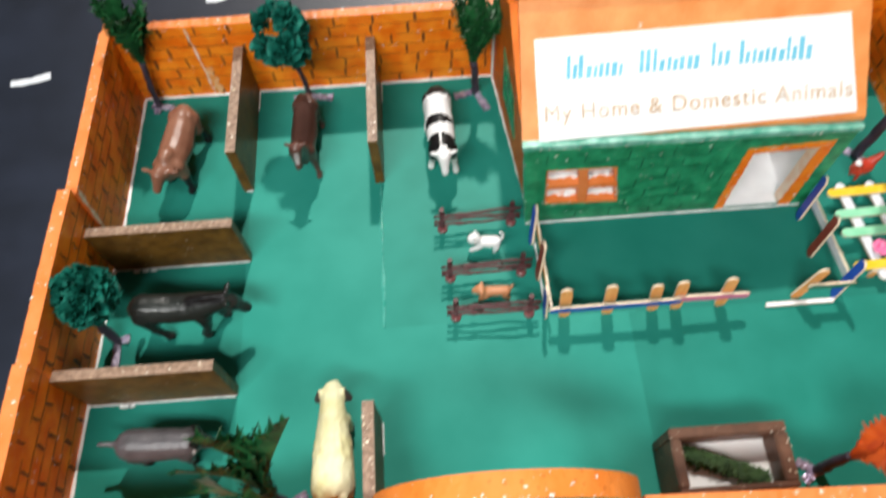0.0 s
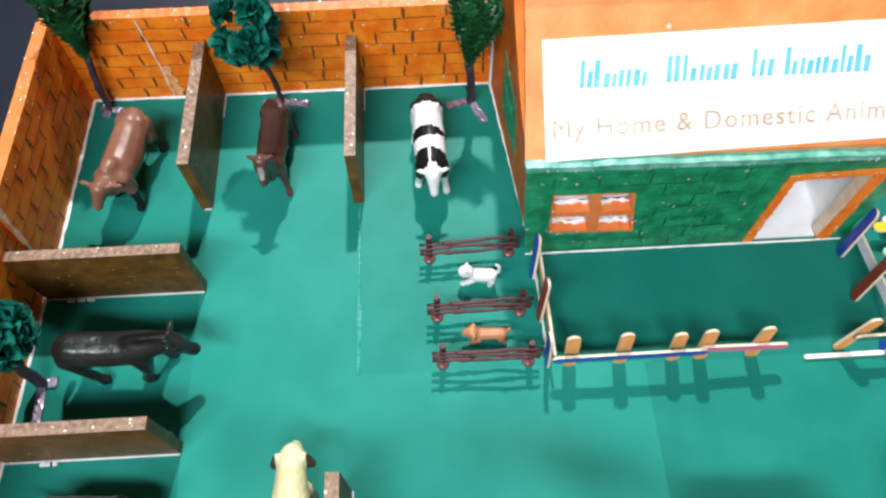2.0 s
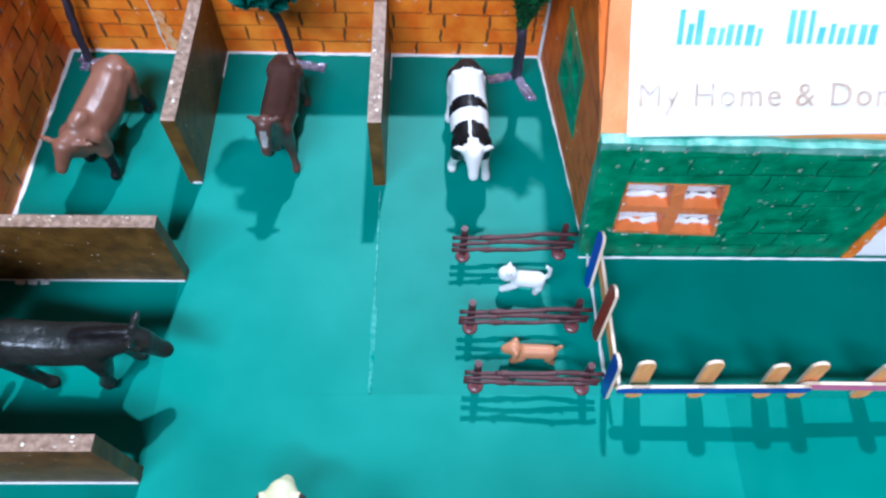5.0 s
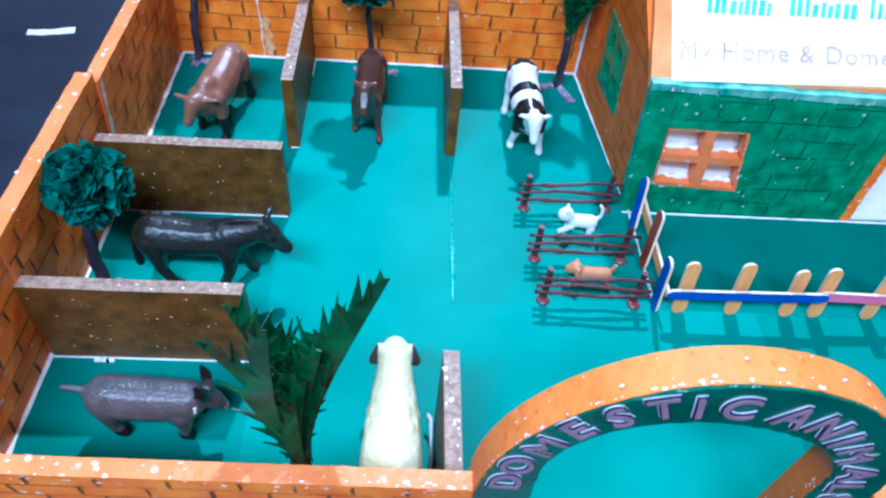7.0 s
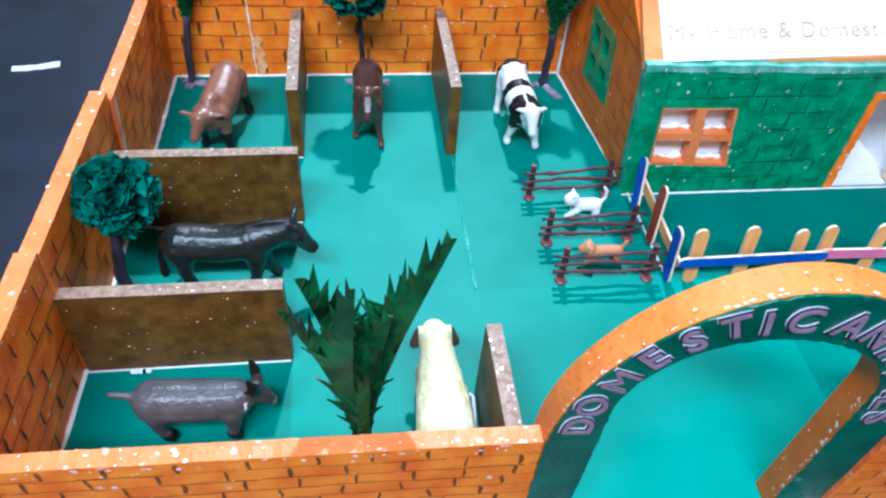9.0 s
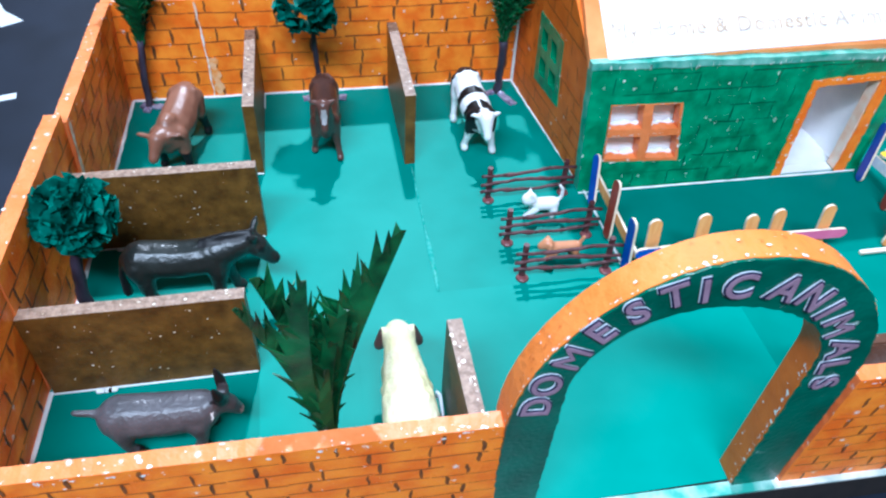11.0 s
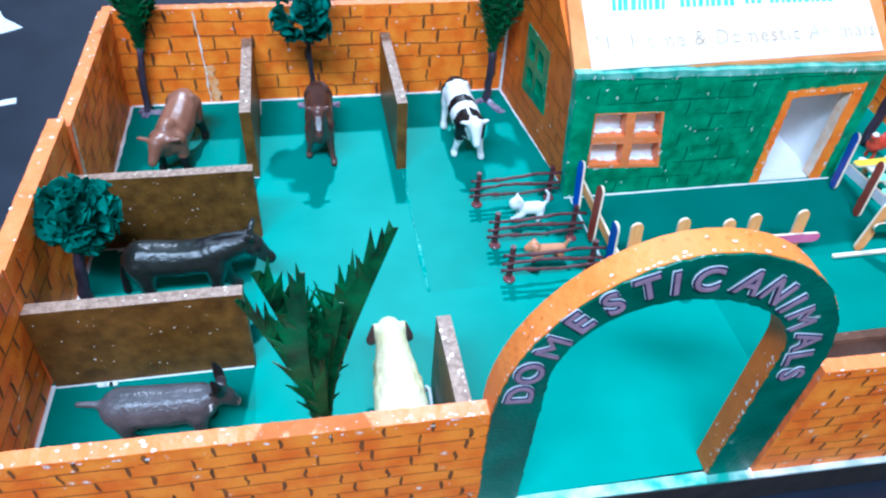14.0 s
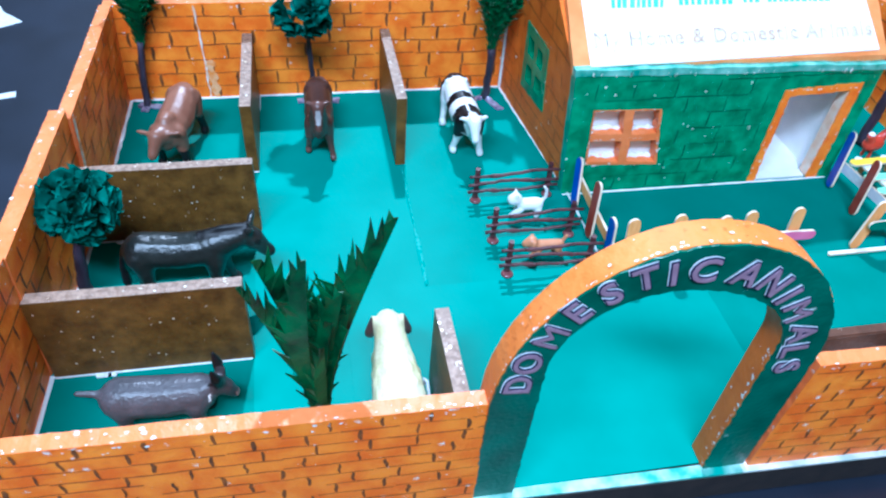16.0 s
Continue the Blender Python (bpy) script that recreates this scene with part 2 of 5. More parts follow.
def plate(bm, outer, holes, lay, d0, d1, step=0.12, jitter=0.006, seed=1, rim=None):
    """A hand-cut sheet: an outline with holes, from depth d0 to d1. lay(a, b, d) gives the place. rim: material index of its edges."""
    rng = random.Random(seed)
    flat = bmesh.new()
    edges, loops = [], []
    for loop in [outer] + list(holes):
        vs = [flat.verts.new((a, b, 0)) for a, b in dense(loop, step, jitter, rng)]
        loops.append(vs)
        edges += [flat.edges.new((p, q)) for p, q in zip(vs, vs[1:] + vs[:1])]
    bmesh.ops.triangle_fill(flat, use_beauty=True, use_dissolve=False, edges=edges)
    flat.verts.index_update()
    front = [bm.verts.new(lay(v.co.x, v.co.y, d0)) for v in flat.verts]
    back = [bm.verts.new(lay(v.co.x, v.co.y, d1)) for v in flat.verts]
    for f in flat.faces:
        ids = [v.index for v in f.verts]
        bm.faces.new([front[i] for i in ids])
        bm.faces.new([back[i] for i in reversed(ids)])
    for vs in loops:
        for p, q in zip(vs, vs[1:] + vs[:1]):
            f = bm.faces.new((front[p.index], front[q.index], back[q.index], back[p.index]))
            if rim is not None:
                f.material_index = rim
    flat.free()
    return bm


def ribbon(bm, points, width, normal, index=0):
    """A flat stroke along points, lying across the normal."""
    last = None
    for i, p in enumerate(points):
        p = Vector(p)
        way = (Vector(points[min(i + 1, len(points) - 1)]) - Vector(points[max(i - 1, 0)])).normalized()
        w = width(i / max(1, len(points) - 1)) if callable(width) else width
        side = way.cross(Vector(normal)).normalized() * w / 2
        pair = (bm.verts.new(p + side), bm.verts.new(p - side))
        if last:
            f = bm.faces.new((last[0], pair[0], pair[1], last[1]))
            f.material_index = index
        last = pair


def tube(bm, points, radius, sides=8, index=0, cap=True):
    rings = []
    for i, p in enumerate(points):
        p = Vector(p)
        way = (Vector(points[min(i + 1, len(points) - 1)]) - Vector(points[max(i - 1, 0)])).normalized()
        a = way.orthogonal().normalized() if abs(way.z) < 0.9 else way.cross(Vector((0, 1, 0))).normalized()
        b = way.cross(a)
        r = radius[i] if isinstance(radius, (list, tuple)) else radius
        rings.append([bm.verts.new(p + r * (math.cos(6.2832 * k / sides) * a + math.sin(6.2832 * k / sides) * b)) for k in range(sides)])
    # keep the rings in step
    for n in range(1, len(rings)):
        best = min(range(sides), key=lambda s: sum((rings[n][(k + s) % sides].co - rings[n - 1][k].co).length for k in range(sides)))
        rings[n] = [rings[n][(k + best) % sides] for k in range(sides)]
        for k in range(sides):
            f = bm.faces.new((rings[n - 1][k], rings[n - 1][(k + 1) % sides], rings[n][(k + 1) % sides], rings[n][k]))
            f.material_index = index
    if cap:
        for ring in (rings[0], rings[-1]):
            bm.faces.new(ring).material_index = index
    return bm


def stick(bm, a, b, width, thick, across, face=0, edge=1):
    """A flat craft stick with round ends from a to b; across is the direction of its width."""
    a, b = Vector(a), Vector(b)
    way = (b - a).normalized()
    side = (Vector(across) - Vector(across).dot(way) * way).normalized()
    up = way.cross(side)
    r, n = width / 2, 7
    outline = [a + way * r + r * (math.cos(t) * side - math.sin(t) * way) for t in [math.pi * k / n for k in range(n + 1)]]
    outline += [b - way * r + r * (-math.cos(t) * side + math.sin(t) * way) for t in [math.pi * k / n for k in range(n + 1)]]
    top = [bm.verts.new(p + up * thick / 2) for p in outline]
    low = [bm.verts.new(p - up * thick / 2) for p in outline]
    bm.faces.new(top).material_index = face
    bm.faces.new(low[::-1]).material_index = face
    for i in range(len(outline)):
        j = (i + 1) % len(outline)
        bm.faces.new((top[i], low[i], low[j], top[j])).material_index = edge
    return bm


def brick_lines(lay, length, height, d, normal, seed, wide=0.54, high=0.212, skip=None, start=0.0, thin=0.011, thick=0.021, gaps=0.08):
    """Hand-drawn brick joints: long thin courses and short thick uprights."""
    rng, bm = random.Random(seed), bmesh.new()
    rows = int(height / high + 0.5)
    for r in range(1, rows + 1):
        b, a = r * high, 0.02
        while r < rows and a < length - 0.05:
            run = rng.uniform(0.25, 0.7)
            end = min(a + run, length - 0.02)
            pts = [(a + (end - a) * k / 4, b + 0.010 * math.sin(3 * a + r) + rng.uniform(-0.006, 0.006)) for k in range(5)]
            if rng.random() > gaps and not (skip and any(skip(*p) for p in pts)):
                w = thin * rng.uniform(0.6, 1.5)
                ribbon(bm, [lay(p, q, d) for p, q in pts], w, normal, 1)
            a = end + (rng.uniform(0.01, 0.05) if rng.random() < 0.4 else 0)
        a = start + wide * (0.5 if r % 2 else 1.0) + rng.uniform(-0.05, 0.05)
        while a < length - 0.06:
            top, low = b - 0.01, b - high + 0.01
            if top > height - 0.01:
                top = height - 0.02
            pts = [(a + rng.uniform(-0.01, 0.01), low + (top - low) * k / 3) for k in range(4)]
            if not (skip and any(skip(*p) for p in pts)):
                w = thick * rng.uniform(0.7, 1.35)
                ribbon(bm, [lay(p, q, d) for p, q in pts], lambda k, w=w: w * (0.7 + 0.6 * math.sin(3.0 * k)), normal, 0)
            a += wide * rng.uniform(0.86, 1.14)
    return bm


def chip(bm, at, shift, rng, size=1.0):
    """A small ragged flake, drawn by at(p, q)."""
    r = size * rng.choice((0.006, 0.007, 0.009, 0.011, 0.015, 0.021))
    n, t0, flat = 6, rng.uniform(0, 6), rng.uniform(0.35, 0.9)
    bm.faces.new([bm.verts.new(at(r * rng.uniform(0.6, 1.3) * math.cos(t0 + 6.2832 * k / n), shift + flat * r * rng.uniform(0.6, 1.3) * math.sin(t0 + 6.2832 * k / n))) for k in range(n)])


def line_lay(p0, p1, out):
    way = Vector((p1[0] - p0[0], p1[1] - p0[1], 0))
    length = way.length
    way.normalize()

    def lay(a, b, d):
        return Vector((p0[0], p0[1], 0)) + way * a + Vector((out[0], out[1], 0)) * d + Vector((0, 0, b))
    return lay, length


def foam_wall(name, p0, p1, out, height, thick, label, seed, lines=(True, False), lean=0.0, inks=None, bold=1.0, brick=(0.54, 0.212), flakes=38):
    """A painted foam wall from p0 to p1 (inner face), with drawn brick joints on the chosen faces."""
    upright, length = line_lay(p0, p1, out)

    def lay(a, b, d):
        return upright(a, b, d - lean * b)
    ob = tagged(thing(name, 0, 0, 0, label, "wall"), kind="structure")
    bm = plate(bmesh.new(), [(0, 0), (length, 0), (length, height), (0, height)], [], lay, 0, thick, 0.06, 0.005, seed, rim=1)
    part("foam_panel", bm, [ORANGE, ORANGE_TOP], ob, "orange painted foam sheet with chipped edges")
    for side, d, s in ((lines[0], -0.006, -1), (lines[1], thick + 0.006, 1)):
        if side:
            lines_ob = part("brick_line", brick_lines(lay, length, height, d, (out[0] * s, out[1] * s, 0), seed + 7, brick[0], brick[1], thin=0.014 * bold, thick=0.029 * bold), inks or [MARKER, MARKER_SOFT], ob, "hand-drawn dark brick joints")
            lines_ob["kind"] = "stuff"
    # White bits: chipped paint, and glints of the glossy paint drawn as flakes.
    bits = bmesh.new()
    rng = random.Random(seed + 50)
    for k in range(int(flakes * length)):
        face = rng.random()
        a = rng.uniform(0.02, length - 0.02)
        if face < 0.30:
            chip(bits, lambda p, q: lay(a + p, height + 0.006, thick * 0.5 + q), (0.47 - 0.9 * rng.random() ** 2) * thick, rng)
        elif face < 0.64:
            b = height - abs(rng.gauss(0, 0.06))
            for d in ([-0.007] if lines[0] else []) + ([thick + 0.007] if lines[1] else []):
                chip(bits, lambda p, q: lay(a + p, min(b + q, height), d), 0, rng)
        else:
            b = rng.uniform(0.02, height - 0.03)
            for d in ([-0.007] if lines[0] else []) + ([thick + 0.007] if lines[1] else []):
                chip(bits, lambda p, q: lay(a + p, b + q, d), 0, rng, 0.5)
    part("pale_speck", bits, CHIP, ob, "white flecks of chipped foam and drawn glints")["kind"] = "stuff"
    return ob


def strip(name, a, b, width, z, material, label, kind="structure", high=0.012):
    """A narrow raised strip on the floor from a to b."""
    bm, rng = bmesh.new(), random.Random(hash((a, b)) % 999)
    n = max(3, int((Vector(b) - Vector(a)).length / 0.12))
    way = (Vector((*b, 0)) - Vector((*a, 0))).normalized()
    side = way.cross(Vector((0, 0, 1)))
    rings = []
    for i in range(n + 1):
        c = Vector((*a, z)).lerp(Vector((*b, z)), i / n)
        w, h = width * rng.uniform(0.6, 1.35) / 2, high * rng.uniform(0.6, 1.3)
        rings.append([bm.verts.new(c + side * s * w + Vector((0, 0, k * h))) for s, k in ((-1, 0), (-0.6, 1), (0.6, 1), (1, 0))])
    for p, q in zip(rings, rings[1:]):
        for k in range(3):
            bm.faces.new((p[k], p[k + 1], q[k + 1], q[k]))
    ob = part(name, bm, material, None, smooth=True)
    return tagged(ob, label, "glue line" if kind != "structure" else "joint", kind=kind)


# ---- the room and the table ----
def room():
    lo, hi = -12, 46
    for name, a, b in (("wall_room_west", (-36, -40, lo), (-35, 36, hi)), ("wall_room_east", (43, -40, lo), (44, 36, hi)),
                       ("wall_room_north", (-36, 36, lo), (44, 37, hi)), ("wall_room_south", (-36, -41, lo), (44, -40, hi)),
                       ("ceiling", (-36, -41, hi), (44, 37, hi + 1)), ("floor_room", (-36, -41, lo - 1), (44, 37, lo))):
        ob = part(name, box(bmesh.new(), a, b), ROOM)
        tagged(ob, "plain pale painted surface of the room", "room shell", kind="structure")


room()
table = thing("table", 4, -3, -0.42, "dark cloth-covered table carrying the model", "table")
part("tabletop", box(bmesh.new(), (-17, -13, -0.5), (17, 13, 0), bevel=0.06), TABLE, table)
for sx in (-15.5, 15.5):
    for sy in (-11.5, 11.5):
        part("leg", box(bmesh.new(), (sx - 0.5, sy - 0.5, -11.5), (sx + 0.5, sy + 0.5, -0.5), bevel=0.05), TABLE, table)
for x, y, w, l, turn in ((-2.23, 0.93, 0.18, 0.66, 10), (-2.80, 3.72, 0.45, 1.0, -56), (0.85, 2.62, 0.30, 0.52, 12), (4.50, 2.42, 0.40, 0.80, -14)):
    bm = bmesh.new()
    rng = random.Random(int(x * 10))
    pts = [(-l / 2, -w / 3), (-l / 6, -w / 2), (l / 2, -w * 0.35), (l / 2, w * 0.5), (0, w * 0.25), (-l / 2, w * 0.4)]
    plate(bm, pts, [], lambda a, b, d: Vector((a, b, d)), 0, 0.01, 0.1, 0.01, 3)
    scrap = part("paper_scrap", bm, PALE_CUT)
    scrap.matrix_basis = pose(x * U, y * U, -0.418 * U, 0, 0, turn)
    tagged(scrap, "torn scrap of white tape on the dark table", "paper scrap", group="scraps on the table")
bm = bmesh.new()
ribbon(bm, [(-12.9, -0.62, 0.003), (-8, -0.67, 0.003), (-4.4, -0.7, 0.003)], 0.03, (0, 0, 1))
seam = part("table_seam", bm, paint("seam_dust", (0.03, 0.034, 0.045), (0.05, 0.055, 0.07), 0.6, 90, bump=0))
seam.matrix_basis = pose(0, 0, -0.418 * U)
tagged(seam, "faint pale seam in the dark table cover", "seam", kind="structure")

# ---- base board and green floor ----
base = part("ground_board", box(bmesh.new(), (-0.42, -6.67, -0.42), (11.6, 0.3, -0.012), bevel=0.02), [BASE_SIDE])
for v in base.data.vertices:
    if v.co.y < -6.5 * U:
        v.co.y -= (0.03 + 0.023 * v.co.x / U) * U
tagged(base, "dark brown base board under the model", "base board", kind="structure")
floor = tagged(thing("floor", 0, 0, 0, "floor of glossy green paper sheets with visible seams", "floor"), kind="structure")


def sheet(x0, y0, x1, y1, z, paper=None):
    bm = bmesh.new()
    plate(bm, [(x0, y0), (x1, y0), (x1, y1), (x0, y1)], [], lambda a, b, d: Vector((a, b, d)), z, z - 0.008, 0.5, 0.004, int(10 * x1))
    part("paper_sheet", bm, paper or PAPER_A, floor, "green paper sheet")


sheet(-0.3, -6.6, 1.79, 0.05, 0.0, PAPER_C)
sheet(1.77, -6.62, 3.69, 0.05, 0.004, PAPER_B)
sheet(3.67, -4.2, 5.9, 0.05, 0.008, PAPER_A)
# This sheet's colour includes the shadow lying before the house.
sheet(5.8, -4.2, 11.4, 0.05, 0.003, PAPER_YARD_SHADE)
sheet(2.72, -6.69, 7.0, -4.16, 0.012, PAPER_B)
sheet(6.9, -6.74, 11.4, -4.18, 0.014, PAPER_C)
# ---- compound walls ----
def front_y(x, y=-6.65):
    """The front line runs slightly askew, further out to the right."""
    return y - 0.02 - 0.0165 * x


for spans, low, high, label in ((((-0.38, 3.0), (3.0, 6.2)), (0.06, 0.36, 0.28), (0.50, 0.70, 0.63), "pale green worn paper edge of the base board"),
                                (((6.2, 11.55),), (0.42, 0.56, 0.52), (0.80, 0.84, 0.82), "white worn paper edge of the base board")):
    bm = bmesh.new()
    for x0, x1 in spans:
        for v in bmesh.ops.create_cube(bm, size=1)["verts"]:
            x = x0 if v.co.x < 0 else x1
            v.co = Vector((x, front_y(x, -6.685 - 0.011 * max(0.0, x - 3.0) if v.co.y < 0 else -6.60), -0.012 if v.co.z < 0 else 0.012))
    tagged(part("floor_lip", bm, paint("worn_paper_lip", low, high, 0.5, 60, bump=0.2)), label, "edging", kind="structure")

foam_wall("wall_back", (-0.05, 0.0), (11.35, 0.0), (0, 1), 1.46, 0.14, "orange foam wall with drawn bricks behind the pens", 11, inks=[MARKER_SOFT, MARKER_FAINT], bold=0.95, flakes=14)
foam_wall("wall_left_1", (-0.02, 0.0), (-0.05, -2.66), (-1, -0.02), 1.46, 0.15, "orange foam wall with drawn bricks beside the cow pen", 12, (True, True), 0.06, [MARKER_SOFT, MARKER_FAINT], 0.85, flakes=22)
foam_wall("wall_left_2", (-0.08, -2.66), (-0.14, -4.88), (-1, -0.03), 1.56, 0.16, "orange foam wall with drawn bricks beside the donkey pen", 13, (True, True), 0.06, [MARKER, MARKER_SOFT], 0.95, flakes=22)
foam_wall("wall_left_3", (-0.15, -4.88), (-0.19, -6.54), (-1, -0.03), 1.58, 0.17, "orange foam wall with drawn bricks by the front corner", 14, (True, True), 0.06, [MARKER, MARKER_SOFT], 0.95, flakes=22)
foam_wall("wall_front_1", (-0.36, front_y(-0.36, -6.53)), (3.645, front_y(3.645, -6.53)), (-0.0165, -1), 1.475, 0.13, "orange foam front wall with drawn bricks", 15, (True, True), 0.0, [MARKER_SOFT, MARKER_FAINT], 0.72, (0.40, 0.148))
foam_wall("wall_front_2", (6.27, -6.655), (11.4, -6.80), (-0.028, -1), 1.58, 0.13, "orange foam front wall with drawn bricks past the arch", 16, (True, True), -0.02, [MARKER_SOFT, MARKER_FAINT], 0.72, (0.40, 0.148))
foam_wall("wall_right", (11.35, 0.0), (11.35, -6.72), (1, 0), 1.5, 0.15, "orange foam wall with drawn bricks on the far side", 17)

# white joints where the walls meet the floor
strip("joint_left_1", (0.0, -0.02), (-0.035, -2.64), 0.045, 0.0, GLUE, "white glued paper joint along the wall foot")
strip("joint_left_2", (-0.06, -2.68), (-0.118, -4.86), 0.04, 0.0, GLUE, "white glued paper joint along the wall foot")
strip("joint_left_3", (-0.13, -4.9), (-0.17, -6.52), 0.04, 0.0, GLUE, "white glued paper joint along the wall foot")
strip("joint_back", (0.0, -0.015), (5.5, -0.015), 0.045, 0.012, GLUE, "white glued paper joint along the back wall")
strip("joint_house_side", (5.50, -0.03), (5.79, -2.7), 0.05, 0.012, GLUE, "white glued joint along the house side")
strip("joint_house_front", (5.7, -2.735), (9.6, -2.735), 0.028, 0.012, GLUE, "white glued joint along the house front")
strip("joint_house_corner", (5.79, -2.7), (5.82, -4.15), 0.035, 0.012, GLUE, "white glued joint beside the stick fence")
bm = bmesh.new()
box(bm, (5.475, -0.06, 0), (5.535, -0.004, 1.46), bevel=0.01)
tagged(part("trim_corner", bm, GLUE), "white paper strip in the corner of wall and house", "trim", kind="structure")
CLEAR_GLUE = paint("clear_glue", (0.012, 0.26, 0.205), (0.10, 0.40, 0.34), 0.15, 260, fine=200, bump=0.5)
strip("glue_line", (3.675, -3.30), (3.665, -4.12), 0.045, 0.0125, CLEAR_GLUE, "broad smear of clear dried glue on the green floor", kind="stuff", high=0.006)
strip("glue_line", (3.68, -1.95), (3.665, -4.15), 0.026, 0.012, CLEAR_GLUE, "line of clear dried glue on the green floor", kind="stuff")
for name, pts, n, w in (("tape_strip", [(1.09, -0.012, 1.44), (1.12, -0.012, 0.8), (1.12, -0.012, 0.03)], (0, -1, 0), 0.03),
                        ("tape_strip", [(0.05, -2.63, 1.44), (0.015, -2.66, 0.8), (-0.03, -2.7, 0.1)], (1, 0, 0), 0.085),
                        ("tape_strip", [(1.17, -0.009, 0.62), (1.20, -0.009, 0.3), (1.21, -0.009, 0.02)], (0, -1, 0), 0.15)):
    bm, rng = bmesh.new(), random.Random(5)
    fine = [Vector(pts[0]).lerp(Vector(pts[1]), k / 8) for k in range(8)] + [Vector(pts[1]).lerp(Vector(pts[2]), k / 8) for k in range(9)]
    ribbon(bm, [p + Vector((rng.uniform(-0.008, 0.008) * abs(n[1]) + 0.006 * n[0], rng.uniform(-0.008, 0.008) * abs(n[0]) + 0.006 * n[1], 0)) for p in fine], lambda k: w * (0.75 + 0.3 * math.sin(19 * k)), n)
    tagged(part(name, bm, PEELED if w > 0.1 else TAPE), "shiny clear tape over a wall seam with peeled paint", "tape", group="tape on the walls")


# ---- arch gateway ----
LEAN = 0.035  # the arch tips forward a little


def arch_outline(left, apex, right, feet, base, springs, top, n=26):
    """An arch, hand-cut and lopsided: two quarter ovals that meet at the apex, on legs that spread slightly."""
    out = [(feet[0], base)]
    for k in range(n + 1):
        t = math.pi * k / n
        c, q = -math.cos(t), math.sin(t)
        half, spring = (apex - left, springs[0]) if c < 0 else (right - apex, springs[1])
        out.append((apex + half * c, spring + (top - spring) * max(0.0, q)))
    return out + [(feet[1], base)]


def arch_outer(grow=0.0, base=0.0):
    return arch_outline(3.62 - grow, 4.86, 6.18 + grow, (3.635 - grow, 6.25 + grow), base, (1.41, 1.63), 3.055 + grow)


def arch_inner(grow=0.0, base=0.0):
    return arch_outline(3.99 - grow, 4.73, 5.765 + grow, (4.015 - grow, 5.825 + grow), base, (1.89, 1.84), 2.645 + grow)


def arch_lay(a, b, d):
    return Vector((a, d - LEAN * b, b))


arch = tagged(thing("arch_gateway", 0.109, front_y(0, 0), 0, "orange foam arch with green face and raised lettering at the entrance", "archway", turn=-0.945))
bm = plate(bmesh.new(), arch_outer() + arch_inner()[::-1], [], arch_lay, -6.62, -6.40, 0.07, 0.0006, 21, rim=1)
# Faces along the inner curve and jambs take the darker orange.
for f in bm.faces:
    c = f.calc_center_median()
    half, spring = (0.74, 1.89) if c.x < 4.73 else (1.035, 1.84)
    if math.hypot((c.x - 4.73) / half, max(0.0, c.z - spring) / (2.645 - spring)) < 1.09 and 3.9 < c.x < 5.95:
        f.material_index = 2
bm.normal_update()
for e in bm.edges:
    e.smooth = len(e.link_faces) == 2 and e.calc_face_angle() < 0.6
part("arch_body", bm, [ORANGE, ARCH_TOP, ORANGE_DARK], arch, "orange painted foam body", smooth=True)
bits, rng = bmesh.new(), random.Random(77)
for k in range(110):
    t, y = rng.uniform(0.02, 3.12), (-6.62 + 0.02 * rng.random() if rng.random() < 0.7 else rng.uniform(-6.61, -6.42))
    co, si = math.cos(t), math.sin(t)
    half, spring = (1.24, 1.41) if co > 0 else (1.32, 1.63)
    rise = 3.055 - spring
    way = Vector((half * si, 0, rise * co)).normalized()
    lift = Vector((-rise * co, 0, half * si)).normalized() * 0.004
    x, z = 4.86 - (half + 0.002) * co, spring + (rise + 0.003) * si
    chip(bits, lambda p, q: arch_lay(x, z, y) + lift + way * p + Vector((0, q, 0)), 0, rng, 0.75)
for k in range(60):
    z = 1.8 * rng.random()
    y = -6.615 + (0.03 * rng.random() if rng.random() < 0.75 else 0.18 * rng.random())
    chip(bits, lambda p, q: arch_lay(5.821 - 0.0326 * z, max(0.01, z + p), y + q), 0, rng, 1.0)
part("pale_speck", bits, CHIP, arch, "white flecks of chipped foam and drawn glints")["kind"] = "stuff"
part("front_face", plate(bmesh.new(), arch_outer(-0.005, 0.01) + arch_inner(0.005, 0.01)[::-1], [], arch_lay, -6.64, -6.621, 0.04, 0.008, 22, rim=0),
     paint("arch_green_paint", (0.002, 0.078, 0.044), (0.005, 0.145, 0.088), 0.33, 40, fine=350, bump=0.4, chips=0.03, chip_scale=170, chip_colour=(0.5, 0.6, 0.55)), arch, "dark green painted face")


def glyph(char, size, offset, extrude, x, y, z, lean, turn_x=90):
    """A letter in the built-in font, as a mesh placed upright in the plan."""
    data = bpy.data.curves.new("glyph", "FONT")
    data.body, data.size, data.offset, data.extrude = char, size * U, offset * U, extrude * U
    data.align_x, data.align_y, data.resolution_u = "CENTER", "CENTER", 4
    ob = bpy.data.objects.new("glyph", data)
    scene.collection.objects.link(ob)
    bpy.context.view_layer.update()
    me = bpy.data.meshes.new_from_object(ob.evaluated_get(bpy.context.evaluated_depsgraph_get()))
    bpy.data.objects.remove(ob)
    bpy.data.curves.remove(data)
    xs = [v.co.x for v in me.vertices]
    ys = [v.co.y for v in me.vertices]
    me.transform(Matrix.Translation((-(min(xs) + max(xs)) / 2, -(min(ys) + max(ys)) / 2, 0)))
    me.transform(pose(x * U, y * U, z * U) @ lean @ pose(0, 0, 0, turn_x))
    me.materials.clear()
    return me


